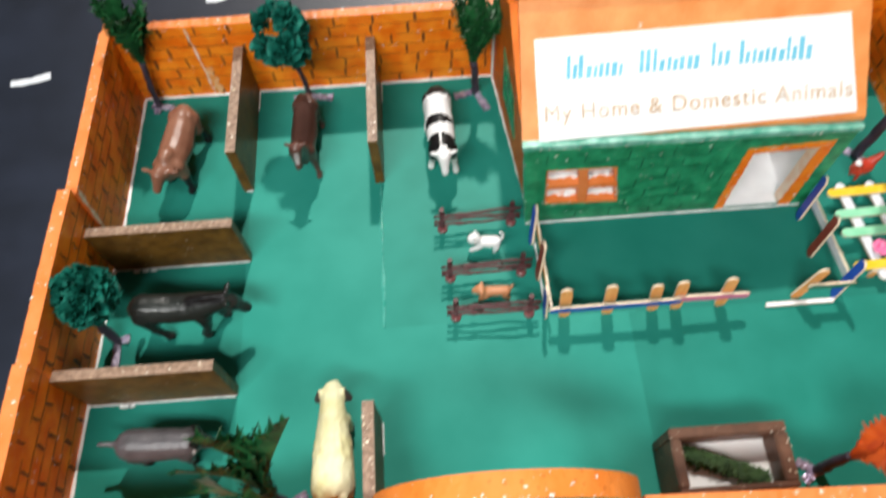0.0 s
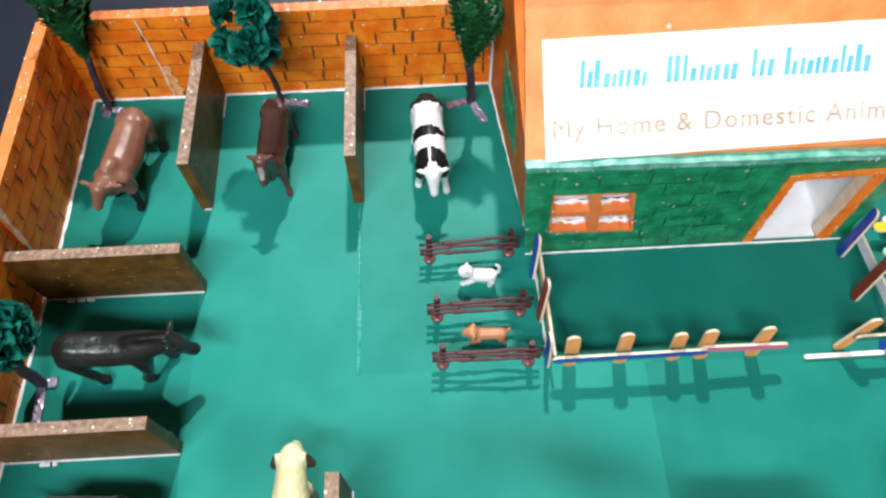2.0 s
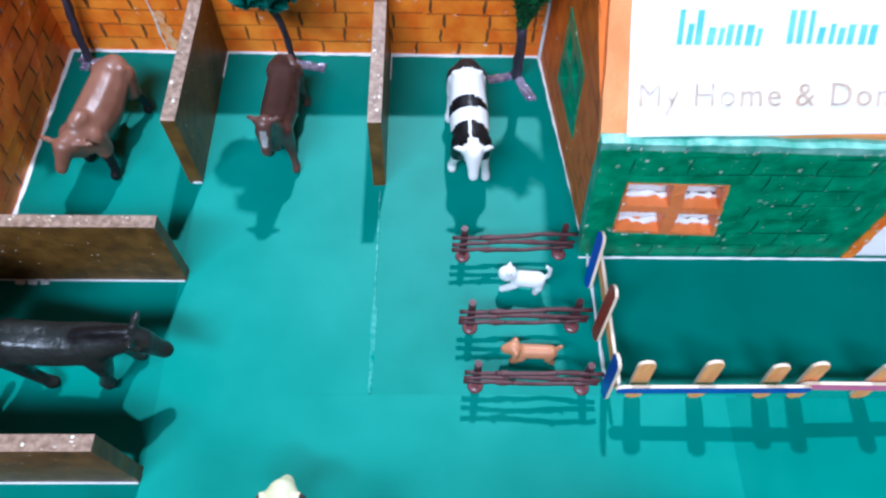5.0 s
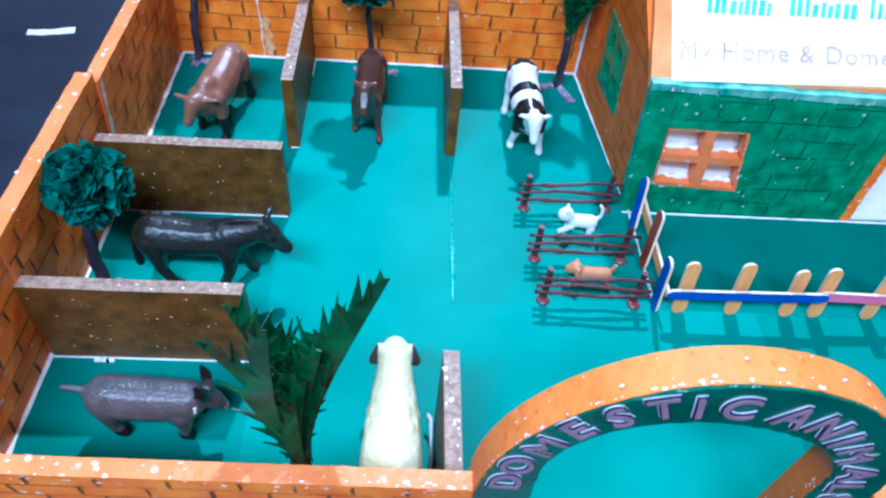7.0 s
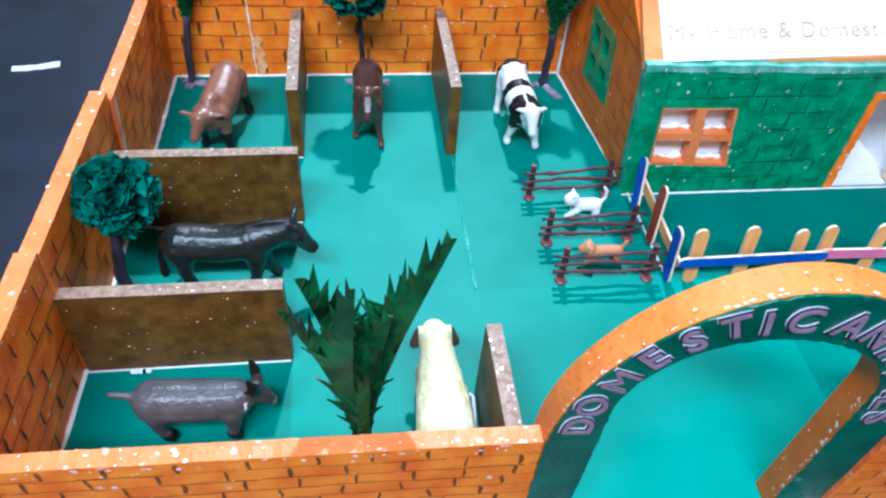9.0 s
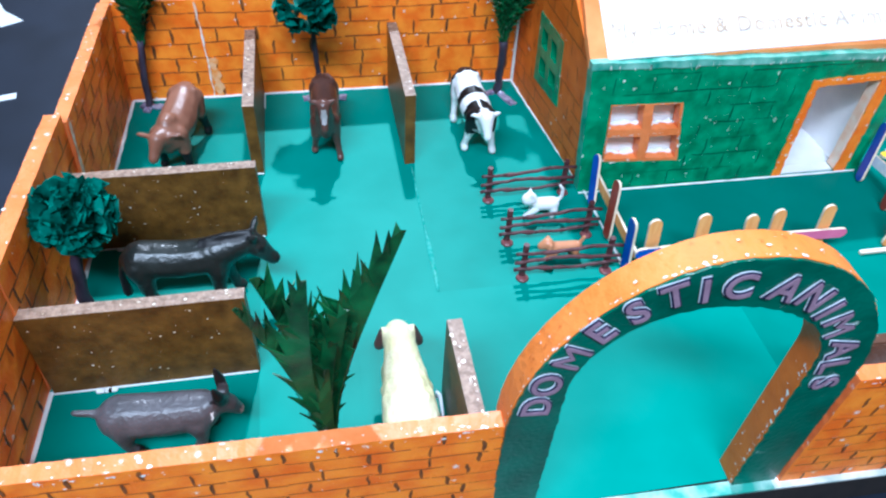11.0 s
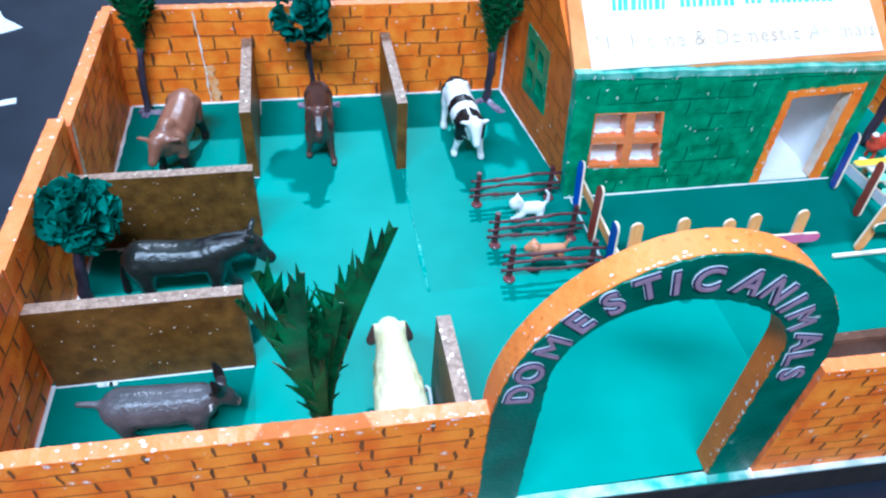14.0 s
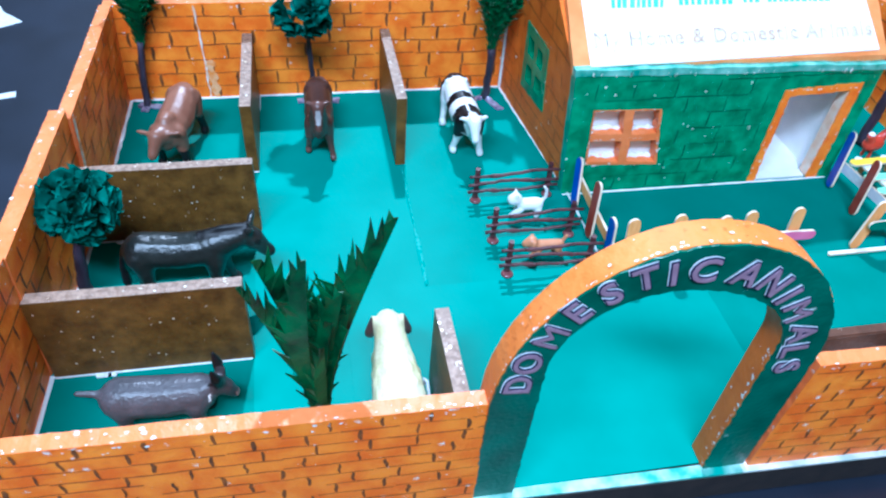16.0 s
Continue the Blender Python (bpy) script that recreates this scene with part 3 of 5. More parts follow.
LETTERS = (("D", 3.798, 1.764), ("O", 3.827, 2.011), ("M", 3.942, 2.291), ("E", 4.074, 2.534), ("S", 4.259, 2.696), ("T", 4.454, 2.816), ("I", 4.632, 2.836), ("C", 4.839, 2.846), ("A", 5.160, 2.781), ("N", 5.386, 2.670), ("I", 5.556, 2.519), ("M", 5.704, 2.342), ("A", 5.875, 2.072), ("L", 5.904, 1.847), ("S", 5.942, 1.641))
for i, (char, x, z) in enumerate(LETTERS):
    tilt = max(-84, min(86, math.degrees(math.atan2(x - 4.82, max(0.10, z - 1.86)))))
    lean = pose(0, 0, 0, 0, tilt, 0)
    # The rim, shifted up and left, also draws the letters' white edge highlights.
    for name, off, ext, y, m, dx in (("letter", 0.003, 0.003, -6.660, MAUVE, 0), ("letter_outline", 0.013, 0.003, -6.652, NAVY, 0), ("letter_rim", 0.0155, 0.002, -6.645, PALE_CUT, 0.004)):
        bold = 0.28 if char != "M" else 0.28 * (1 + (off > 0.005) * 0.09 + (off > 0.016) * 0.035)
        me = glyph(char, bold, off if char != "M" else 0.0, ext, x - dx, y - LEAN * z, z + dx, lean)
        me.materials.append(m)
        ob = new(name, me)
        ob.parent = arch
        ob["label"] = {"letter": "mauve card letter", "letter_outline": "dark blue letter outline", "letter_rim": "white card rim and drawn highlight of a letter"}[name]


# ---- the house ----
house = tagged(thing("house", 0, 0, 0, "model house with green brick front and orange roof", "house"))


def front_lay(a, b, d):
    return Vector((a, -2.7 + d, b))


FRONT = [(5.70, 0), (8.49, 0), (8.47, 1.37), (9.32, 1.42), (9.32, 0), (9.66, 0), (9.66, 1.735), (5.56, 1.79)]
WIN = [(5.935, 0.455), (6.945, 0.39), (6.78, 1.255), (5.88, 1.28)]
part("front_wall", plate(bmesh.new(), FRONT, [WIN], front_lay, 0, 0.16, 0.12, 0.006, 31, rim=1), [GREEN, GREEN_EDGE], house, "green painted foam wall with drawn bricks")


def side_lay(a, b, d):
    return Vector((5.50 + (a / 2.7) * (0.27 - 0.115 * b) + d, -a, b))


def skip_front(a, b):
    return 5.82 < a < 7.0 and 0.3 < b < 1.36 or 8.25 < a < 9.55 and b < 1.56 or b > 1.86 or a < 5.72


def skip_side(a, b):
    return 0.82 < a < 1.77 and 0.5 < b < 1.6 or b > 1.85 + 0.8 * (1.35 - abs(a - 1.35))


front_lines = part("brick_line", brick_lines(lambda a, b, d: front_lay(a, b, d), 9.62, 1.9, -0.005, (0, -1, 0), 33, 0.5, 0.235, skip_front, 5.6, 0.010, 0.011), [GREEN_LINE, GREEN_LINE], house, "dark green drawn brick joints")
front_lines["kind"] = "stuff"
part("eave_edge", plate(bmesh.new(), [(5.545, 1.748), (9.675, 1.693), (9.67, 1.775), (5.54, 1.835)], [], front_lay, -0.014, 0.085, 0.17, 0.009, 32, rim=0), paint("pale_turquoise_edge", (0.03, 0.29, 0.20), (0.26, 0.58, 0.48), 0.4, 70, fine=350, bump=0.5), house, "pale turquoise painted eave edge")
GABLE = [(0.02, 0), (2.56, 0), (2.56, 1.78), (1.32, 2.76), (0.08, 1.78)]
HOLE = [(0.92, 0.61), (1.67, 0.69), (1.67, 1.51), (0.94, 1.49)]
part("side_wall", plate(bmesh.new(), GABLE, [HOLE], side_lay, 0, 0.12, 0.12, 0.006, 34, rim=0), ORANGE_DARK, house, "orange-brown painted foam gable wall")
side_lines = part("brick_line", brick_lines(side_lay, 2.55, 2.7, -0.005, (-1, 0, 0), 35, 0.5, 0.22, skip_side, 0, 0.010, 0.014), [MARKER_SOFT, MARKER_SOFT], house, "faint drawn brick joints")
side_lines["kind"] = "stuff"
part("side_wall", plate(bmesh.new(), GABLE, [], lambda a, b, d: Vector((9.54 + d, -a, b)), 0, 0.12, 0.2, 0.006, 36), ORANGE_DARK, house, "orange-brown painted foam gable wall")
part("inner_floor", box(bmesh.new(), (5.84, -2.53, 0.004), (9.52, -0.15, 0.03)), WHITE, house, "white foam floor")
part("threshold", box(bmesh.new(), (8.52, -2.685, 0.004), (9.29, -2.535, 0.028)), WHITE, house, "white foam threshold")
part("inner_wall", box(bmesh.new(), (9.40, -2.53, 0.03), (9.535, -0.15, 1.86)), WHITE, house, "white foam partition")
part("inner_wall", box(bmesh.new(), (7.85, -2.53, 0.03), (7.97, -0.15, 1.86)), WHITE, house, "white foam partition")
for sign in (0, 1):
    def roof_lay(a, b, d, sign=sign):
        y, z = (-2.545 + 0.781 * b, 1.78 + 0.625 * b) if sign == 0 else (-0.1 - 0.781 * (b + 0.22), 1.78 + 0.625 * (b + 0.22))
        return Vector((a + 0.03 * b, y, z + d))
    ridge = 1.62 - 0.22 * sign
    part("roof_slope", plate(bmesh.new(), [(5.54, -0.09 + 0.09 * sign), (9.68, -0.09 + 0.09 * sign), (9.64, ridge), (5.53, ridge)], [], roof_lay, 0, 0.12, 0.15, 0.006, 40 + sign, rim=0), ROOF, house, "orange painted foam roof slope")

# Small flecks draw the front's specular glints in white, among real chips.
bits, rng = bmesh.new(), random.Random(66)
for k in range(640):
    a, b = rng.uniform(5.7, 9.6), rng.uniform(0.03, 1.86)
    if not skip_front(a, b) or b > 1.8:
        chip(bits, lambda p, q: front_lay(a + p, b + q, -0.006), 0, rng, 0.25)
for k in range(26):
    a = rng.uniform(5.7, 9.6)
    chip(bits, lambda p, q: front_lay(a + p, rng.uniform(1.72, 1.8) - 0.014 * (a - 5.6) + q, -0.018), 0, rng, 0.7)
for k in range(120):
    t = rng.random()
    a, b = rng.choice(((5.90 + 0.03 * t, 0.44 + 0.82 * t), (6.92 - 0.15 * t, 0.42 + 0.82 * t), (5.9 + t, 0.455 - 0.06 * t), (5.89 + 0.9 * t, 1.265), (5.93 + 0.9 * t, 0.845), (8.40, 1.4 * t), (9.44, 1.45 * t), (8.4 + t, 1.45)))
    chip(bits, lambda p, q: front_lay(a + p, b + q, -0.0175), 0, rng, 0.9)
part("pale_speck", bits, CHIP, house, "white flecks of chipped foam and drawn glints")["kind"] = "stuff"

# window with an orange cross, door frame
win = part("window", plate(bmesh.new(), [(5.94, 0.46), (6.94, 0.395), (6.775, 1.25), (5.885, 1.275)],
           [[(5.952, 0.50), (6.38, 0.475), (6.355, 0.80), (5.930, 0.82)], [(6.50, 0.47), (6.895, 0.445), (6.83, 0.79), (6.475, 0.80)],
            [(5.918, 0.925), (6.345, 0.91), (6.30, 1.252), (5.898, 1.262)], [(6.465, 0.895), (6.815, 0.885), (6.750, 1.238), (6.42, 1.243)]], front_lay, -0.004, 0.155, 0.06, 0.008, 51, rim=0), ORANGE_TOP, house, "orange window frame with a cross bar")
for k, (x, z) in enumerate(((5.96, 0.65), (6.49, 0.63), (5.93, 1.07), (6.45, 1.06))):
    part("pane", plate(bmesh.new(), [(x - 0.05, z - 0.20), (x + 0.45, z - 0.20), (x + 0.45, z + 0.21), (x - 0.05, z + 0.21)], [], front_lay, 0.166 + 0.012 * k, 0.176 + 0.012 * k, 0.2, 0.004, 60 + k), WHITE, win, "white card behind the window")
rng = random.Random(67)
for x0, z0, x1, z1 in ((5.96, 0.50, 6.38, 0.475), (6.50, 0.47, 6.895, 0.445), (5.925, 0.925, 6.345, 0.91), (6.465, 0.895, 6.815, 0.885)):
    pts = [front_lay(x0 + (x1 - x0) * k / 9, z0 + (z1 - z0) * k / 9 + rng.uniform(0.0, 0.02), rng.uniform(0.11, 0.145)) for k in range(10)]
    part("glue_bead", tube(bmesh.new(), pts, [rng.uniform(0.010, 0.045) for _ in pts], 7), GLUE, win, "glossy white glue along the sill", smooth=True)
door = part("door_frame", plate(bmesh.new(), [(8.39, 0.0), (8.50, 0.0), (8.48, 1.355), (9.31, 1.41), (9.31, 0.0), (9.47, 0.0), (9.45, 1.52), (8.38, 1.455)], [], front_lay, -0.016, -0.002, 0.06, 0.013, 53, rim=0), ORANGE, house, "orange painted frame of the open doorway")
part("door_reveal", plate(bmesh.new(), [(0.005, 0.03), (0.15, 0.03), (0.15, 1.37), (0.005, 1.37)], [], lambda a, b, d: Vector((9.298 + d, -2.7 + a, b)), 0, 0.02, 0.1, 0.004, 54), paint("peach_worn_paint", (0.80, 0.50, 0.32), (0.86, 0.70, 0.56), 0.5, 90, fine=300, bump=0.4), door, "pale peach inner edge")
sidewin = part("window", plate(bmesh.new(), [(0.86, 0.55), (1.72, 0.63), (1.73, 1.57), (0.88, 1.55)], [[(1.0, 0.73), (1.23, 0.75), (1.22, 0.99), (1.0, 0.98)], [(1.37, 0.77), (1.59, 0.79), (1.58, 1.01), (1.36, 1.0)],
               [(1.0, 1.13), (1.22, 1.14), (1.21, 1.40), (1.0, 1.39)], [(1.36, 1.15), (1.57, 1.16), (1.55, 1.41), (1.35, 1.40)]], side_lay, -0.014, 0.10, 0.1, 0.012, 55, rim=0), GREEN, house, "green window frame with a cross bar")
part("pane", plate(bmesh.new(), [(0.93, 0.62), (1.66, 0.70), (1.66, 1.50), (0.95, 1.48)], [], side_lay, 0.122, 0.135, 0.3, 0.0, 56), WHITE, sidewin, "white card behind the window")

# sign sheet on the roof, a thing of its own lying on the slope
sign_board = tagged(thing("sign_sheet", 0, 0, 0, "white paper sheet with lettering glued on the roof", "sign"))


def sign_lay(a, b, d):
    return Vector((a, -2.545 + 0.781 * b, 1.78 + 0.625 * b + 0.125 + d))


part("sheet", plate(bmesh.new(), [(5.745, -0.13), (9.56, -0.03), (9.44, 1.12), (5.73, 1.055)], [], sign_lay, 0, 0.012, 0.3, 0.004, 71), SIGN, sign_board, "white card sheet")
slope = Matrix.Rotation(math.atan2(0.625, 0.781), 4, "X")


def sign_text(body, size, a, b, turn, material, name, offset=0.0, step=None):
    data = bpy.data.curves.new("glyph", "FONT")
    data.body, data.size, data.offset, data.extrude, data.resolution_u = body, size * U, offset * U, 0.002 * U, 3
    data.space_character = 1.12
    ob = bpy.data.objects.new("glyph", data)
    scene.collection.objects.link(ob)
    bpy.context.view_layer.update()
    me = bpy.data.meshes.new_from_object(ob.evaluated_get(bpy.context.evaluated_depsgraph_get()))
    bpy.data.objects.remove(ob)
    me.transform(Matrix.Translation(sign_lay(a, b, 0.018) * U) @ slope @ pose(0, 0, 0, 0, 0, turn))
    me.materials.clear()
    me.materials.append(material)
    ob = new(name, me)
    ob.parent = sign_board
    return ob


sign_text("My Home & Domestic Animals", 0.262, 5.80, 0.10, 0.9, INK_RED, "lettering", 0.0)["label"] = "faded orange-brown lettering"
sign_text("My Home & Domestic Animals", 0.262, 5.812, 0.103, 0.9, INK_RED, "lettering", 0.0)["label"] = "faded orange-brown lettering"
# the line of names: plain bars of its size and colour
for k, (a0, a1, low, up) in enumerate(((6.09, 6.80, 0.58, 0.84), (6.95, 7.66, 0.60, 0.85), (7.80, 8.02, 0.62, 0.88), (8.13, 9.02, 0.62, 0.88))):
    rng = random.Random(80 + k)
    x = a0
    while x < a1 - 0.04:
        bm = bmesh.new()
        w = rng.uniform(0.035, 0.06)
        h = rng.choice((0.5, 0.6, 0.6, 1.0))
        plate(bm, [(x, low), (x + w, low), (x + w + 0.02, low + (up - low) * h), (x + 0.02, low + (up - low) * h)], [], sign_lay, 0.013, 0.018, 0.3, 0.003, k * 50 + int(x * 30))
        x += w + rng.uniform(0.02, 0.04)
        part("ink_bar", bm, INK_BLUE, sign_board, "light blue ink bar")


# ---- pens: chipboard partitions ----
def partition(x0, y0, x1, y1, z, label, seed, slant=0.0):
    """A board standing on the floor between two corners; its top slides by slant along its length."""
    along_y = abs(y1 - y0) > abs(x1 - x0)
    cx, cy = (x0 + x1) / 2, (y0 + y1) / 2
    ob = thing("partition_board", cx, cy, 0, label, "partition", group="partitions of the pens")
    hx, hy = (x1 - x0) / 2, (y1 - y0) / 2
    bm = bmesh.new()
    if along_y:
        plate(bm, [(-hy, 0), (hy, 0), (hy + slant, z), (-hy, z)], [], lambda a, b, d: Vector((d, a, b)), -hx, hx, 0.15, 0.004, seed, rim=1)
    else:
        plate(bm, [(-hx, 0), (hx, 0), (hx + slant, z), (-hx, z)], [], lambda a, b, d: Vector((a, d, b)), -hy, hy, 0.15, 0.004, seed, rim=1)
    bm.normal_update()
    for f in bm.faces:
        f.material_index = 1 if all(v.co.z > z - 0.03 for v in f.verts) else 0
    part("board", bm, [BOARD, BOARD_EDGE], ob, "varnished brown chipboard")
    bm = bmesh.new()
    rng = random.Random(seed)
    if along_y:
        box(bm, (hx, hy - 0.4, 0.012), (hx + 0.014, hy, 0.03), bevel=0.004)
        if x0 < 3:
            box(bm, (-hx * 0.5, -hy - 0.018, 0.012), (hx, -hy, 0.03), bevel=0.006)
    else:
        box(bm, (-hx, -hy - 0.016, 0.0), (hx * 0.98, -hy, 0.016), bevel=0.004)
        for k in range(3):
            x = -hx + rng.uniform(0.05, 0.5)
            box(bm, (x, -hy - 0.06, 0.0), (x + 0.09, -hy - 0.02, 0.035), bevel=0.01)
    part("glue_bead", bm, GLUE, ob, "white glue along the foot")
    # Pale specks of the board, and the varnish's sparkle set as coloured flakes.
    bits = bmesh.new()
    for k in range(45):
        u, v = rng.uniform(-0.97, 0.97), rng.uniform(0.04, 0.97) * z
        for s in (-1, 1):
            if along_y:
                chip(bits, lambda p, q: Vector((s * (hx + 0.004), u * hy + p, v + q)), 0, rng, 0.6)
            else:
                chip(bits, lambda p, q: Vector((u * hx + p, s * (hy + 0.004), v + q)), 0, rng, 0.6)
    for k in range(16):
        u = rng.uniform(-0.95, 0.95)
        if along_y:
            chip(bits, lambda p, q: Vector((q, u * hy + p, z + 0.007)), hx * rng.uniform(-0.8, 0.8), rng, 1.0)
        else:
            chip(bits, lambda p, q: Vector((u * hx + p, q, z + 0.007)), hy * rng.uniform(-0.8, 0.8), rng, 0.9)
    part("varnish_sparkle_fleck", bits, FLECK, ob, "pale varnish flecks with sparkle drawn in colour")["kind"] = "stuff"
    return ob


partition(1.68, -1.87, 1.815, -0.01, 1.015, "brown chipboard partition between the brown cow and the calf", 101)
partition(3.605, -1.88, 3.735, -0.01, 1.035, "brown chipboard partition between the calf and the spotted cow", 102)
partition(-0.045, -3.02, 1.845, -2.90, 1.0, "brown chipboard partition behind the donkey", 103)
partition(-0.10, -4.925, 1.775, -4.80, 1.06, "brown chipboard partition between donkey and goat", 104)
partition(3.475, -6.60, 3.605, -5.41, 1.06, "brown chipboard partition beside the sheep", 105)


# ---- toy animals: each one plain mesh ----
def ball_hull(bm, p, r, q, s):
    """The hull of two balls, as a tapered limb."""
    ico = bmesh.new()
    bmesh.ops.create_icosphere(ico, subdivisions=2, radius=1)
    for c, rad in ((p, r), (q, s)):
        for v in ico.verts:
            bm.verts.new(Vector(c) + v.co * rad)
    ico.free()
    bmesh.ops.convex_hull(bm, input=bm.verts[:])
    bmesh.ops.delete(bm, geom=[v for v in bm.verts if not v.link_faces], context="VERTS")


def moulded(name, limbs, colours, choose, x, y, turn, label, category="toy animal", voxel=0.022, smooth=5, group="toy farm animals", size=1.0):
    """A moulded plastic figure: limbs melted into one skin; choose(place) gives the material's index."""
    bm = bmesh.new()
    for p, r, q, s in limbs:
        one = bmesh.new()
        ball_hull(one, p, r, q, s)
        tmp = bpy.data.meshes.new("limb")
        one.to_mesh(tmp)
        one.free()
        bm.from_mesh(tmp)
        bpy.data.meshes.remove(tmp)
    raw = bpy.data.meshes.new("raw")
    bm.to_mesh(raw)
    bm.free()
    tmp = bpy.data.objects.new("raw", raw)
    scene.collection.objects.link(tmp)
    skin = tmp.modifiers.new("skin", "REMESH")
    skin.mode, skin.voxel_size = "VOXEL", voxel
    soft = tmp.modifiers.new("soft", "SMOOTH")
    soft.factor, soft.iterations = 0.5, smooth
    bpy.context.view_layer.update()
    me = bpy.data.meshes.new_from_object(tmp.evaluated_get(bpy.context.evaluated_depsgraph_get()))
    bpy.data.objects.remove(tmp)
    bpy.data.meshes.remove(raw)
    me.name = name
    me.materials.clear()
    for m in colours:
        me.materials.append(m)
    for p in me.polygons:
        p.use_smooth = True
        p.material_index = choose(p.center)
    low = min(v.co.z for v in me.vertices)
    me.transform(Matrix.Scale(U * size, 4) @ Matrix.Translation((0, 0, -low)))
    ob = new(name, me)
    ob.matrix_basis = pose(x * U, y * U, 0.013 * U, 0, 0, turn)
    return tagged(ob, label, category, group=group)


def legs(fx, hx, half, top, r0, r1, stride=0.0, splay=1.0):
    out = []
    for x, sgn in ((fx, 1), (hx, -1)):
        for s in (-1, 1):
            k = stride * s * sgn
            knee = (x + k * 0.4 + 0.02 * sgn, s * half * (1 + splay) / 2, top * 0.48)
            out += [((x, s * half * 0.8, top), r0, knee, r1 * 1.15), (knee, r1 * 1.1, (x + k, s * half * splay, 0.07), r1), ((x + k, s * half * splay, 0.06), r1 * 1.15, (x + k + 0.035, s * half * splay, 0.035), r1 * 1.2)]
    return out


def cattle(length, body, leg, neck, head_low, horn=0.0, slim=1.0, ear=0.2, hump=0.0, yaw=0.0):
    """Limbs of a standing cow, facing +x; body is the height of its middle line."""
    hx, fx, r = -length * 0.34, length * 0.26, 0.205 * slim
    top = body - 0.05
    limbs = legs(fx - 0.02, hx + 0.03, 0.125 * slim, top, 0.10 * slim, 0.046 * slim, leg, 1.4)
    limbs += [((hx + 0.02, 0, body + 0.02), r * 0.88, (0, 0, body - 0.045), r * 1.05), ((0, 0, body - 0.045), r * 1.05, (fx, 0, body - 0.005), r * 0.90),
              ((hx - 0.08, 0, body + 0.06), r * 0.62, (hx + 0.04, 0, body + 0.04), r * 0.85)]
    for s in (-1, 1):
        limbs += [((hx - 0.02, s * 0.10 * slim, body + 0.02), r * 0.58, (hx + 0.03, s * 0.13 * slim, body - 0.17), r * 0.42),
                  ((hx + 0.02, s * 0.13 * slim, body + 0.13), 0.045, (hx - 0.12, s * 0.05, body + 0.12), 0.05),
                  ((fx + 0.02, s * 0.10 * slim, body + 0.02), r * 0.55, (fx, s * 0.13 * slim, body - 0.18), r * 0.40)]
    nx, nz = fx + neck[0], body + neck[1]
    limbs += [((fx + 0.05, 0, body + 0.04), r * 0.74, (nx - 0.02, 0, nz), r * 0.47), ((fx + 0.10, 0, body - 0.10), r * 0.42, (nx - 0.03, 0, nz - 0.07), r * 0.36)]
    hxx, hz = nx + head_low[0], nz + head_low[1]
    mid = Vector((nx, 0, nz)).lerp(Vector((hxx, 0, hz)), 0.5)
    limbs += [((nx, 0, nz + 0.01), 0.098 * slim, tuple(mid), 0.074 * slim), (tuple(mid), 0.072 * slim, (hxx, 0, hz), 0.058 * slim), ((hxx, 0, hz), 0.062 * slim, (hxx + 0.015, 0, hz - 0.02), 0.058 * slim)]
    for s in (-1, 1):
        limbs.append(((nx - 0.02, s * 0.08, nz + 0.04), 0.028, (nx - 0.045, s * ear * slim, nz + 0.05), 0.034))
        limbs.append(((nx - 0.045, s * ear * slim, nz + 0.05), 0.034, (nx - 0.05, s * (ear + 0.05) * slim, nz + 0.045), 0.014))
        if horn:
            limbs.append(((nx, s * 0.05, nz + 0.09), 0.022, (nx + 0.01, s * 0.10, nz + 0.09 + horn), 0.014))
    # the head is turned about the neck
    limbs = [tuple((Vector((c.x, c.y + yaw * max(0.0, c.x - fx - 0.05), c.z)) if not isinstance(c, float) else c) for c in [Vector(k) if isinstance(k, tuple) else k for k in limb]) for limb in limbs]
    if hump:
        limbs.append(((fx - 0.06, 0, body + r * 0.7), 0.11, (fx + 0.03, 0, body + r * 0.7 + hump), 0.08))
    limbs += [((hx - 0.17, 0, body + 0.1), 0.022, (hx - 0.22, 0, body - 0.25), 0.02), ((hx - 0.22, 0, body - 0.25), 0.02, (hx - 0.21, 0, body - 0.36), 0.034)]
    return limbs


def cow_colour(p):
    return 1 if p.z < 0.30 + 0.05 * math.sin(7 * p.x) and p.x < 0.52 else 0


def calf_colour(p):
    if abs(p.y) < 0.034 + 0.01 * math.sin(40 * p.z) and p.x > 0.585 and 0.74 < p.z < 0.92:
        return 2
    return 1 if p.z < 0.03 else 0


moulded("toy_cow", cattle(1.30, 0.54, 0.09, (0.23, 0.08), (0.12, -0.15), hump=0.03, slim=1.09, yaw=-0.36), [COW_BROWN, BLACK], cow_colour, 0.82, -1.37, -99, "reddish-brown glossy plastic toy cow with black hooves")
moulded("toy_calf", cattle(1.26, 0.53, 0.10, (0.23, 0.37), (0.12, -0.22), slim=0.92, ear=0.13), [CALF_BROWN, BLACK, paint("pale_blaze_plastic", (0.24, 0.22, 0.22), (0.42, 0.40, 0.40), 0.4, 120, bump=0.1)], calf_colour, 2.64, -1.27, -92, "dark brown plastic toy calf with a pale blaze by the wall")


def spotted(p):
    if p.x < -0.46 and p.z > 0.3:
        return 1
    band = 0.03 * math.sin(9 * p.y + 1) + 0.04 * math.sin(14 * p.z)
    if p.z > 0.33 and (-0.13 + band < p.x < 0.05 - band or 0.20 + band < p.x < 0.46 and abs(p.y + 0.02) > 0.018):
        return 1
    if 0.45 < p.x < 0.52 and abs(p.y) > 0.06 and 0.42 < p.z < 0.72:
        return 1
    return 0


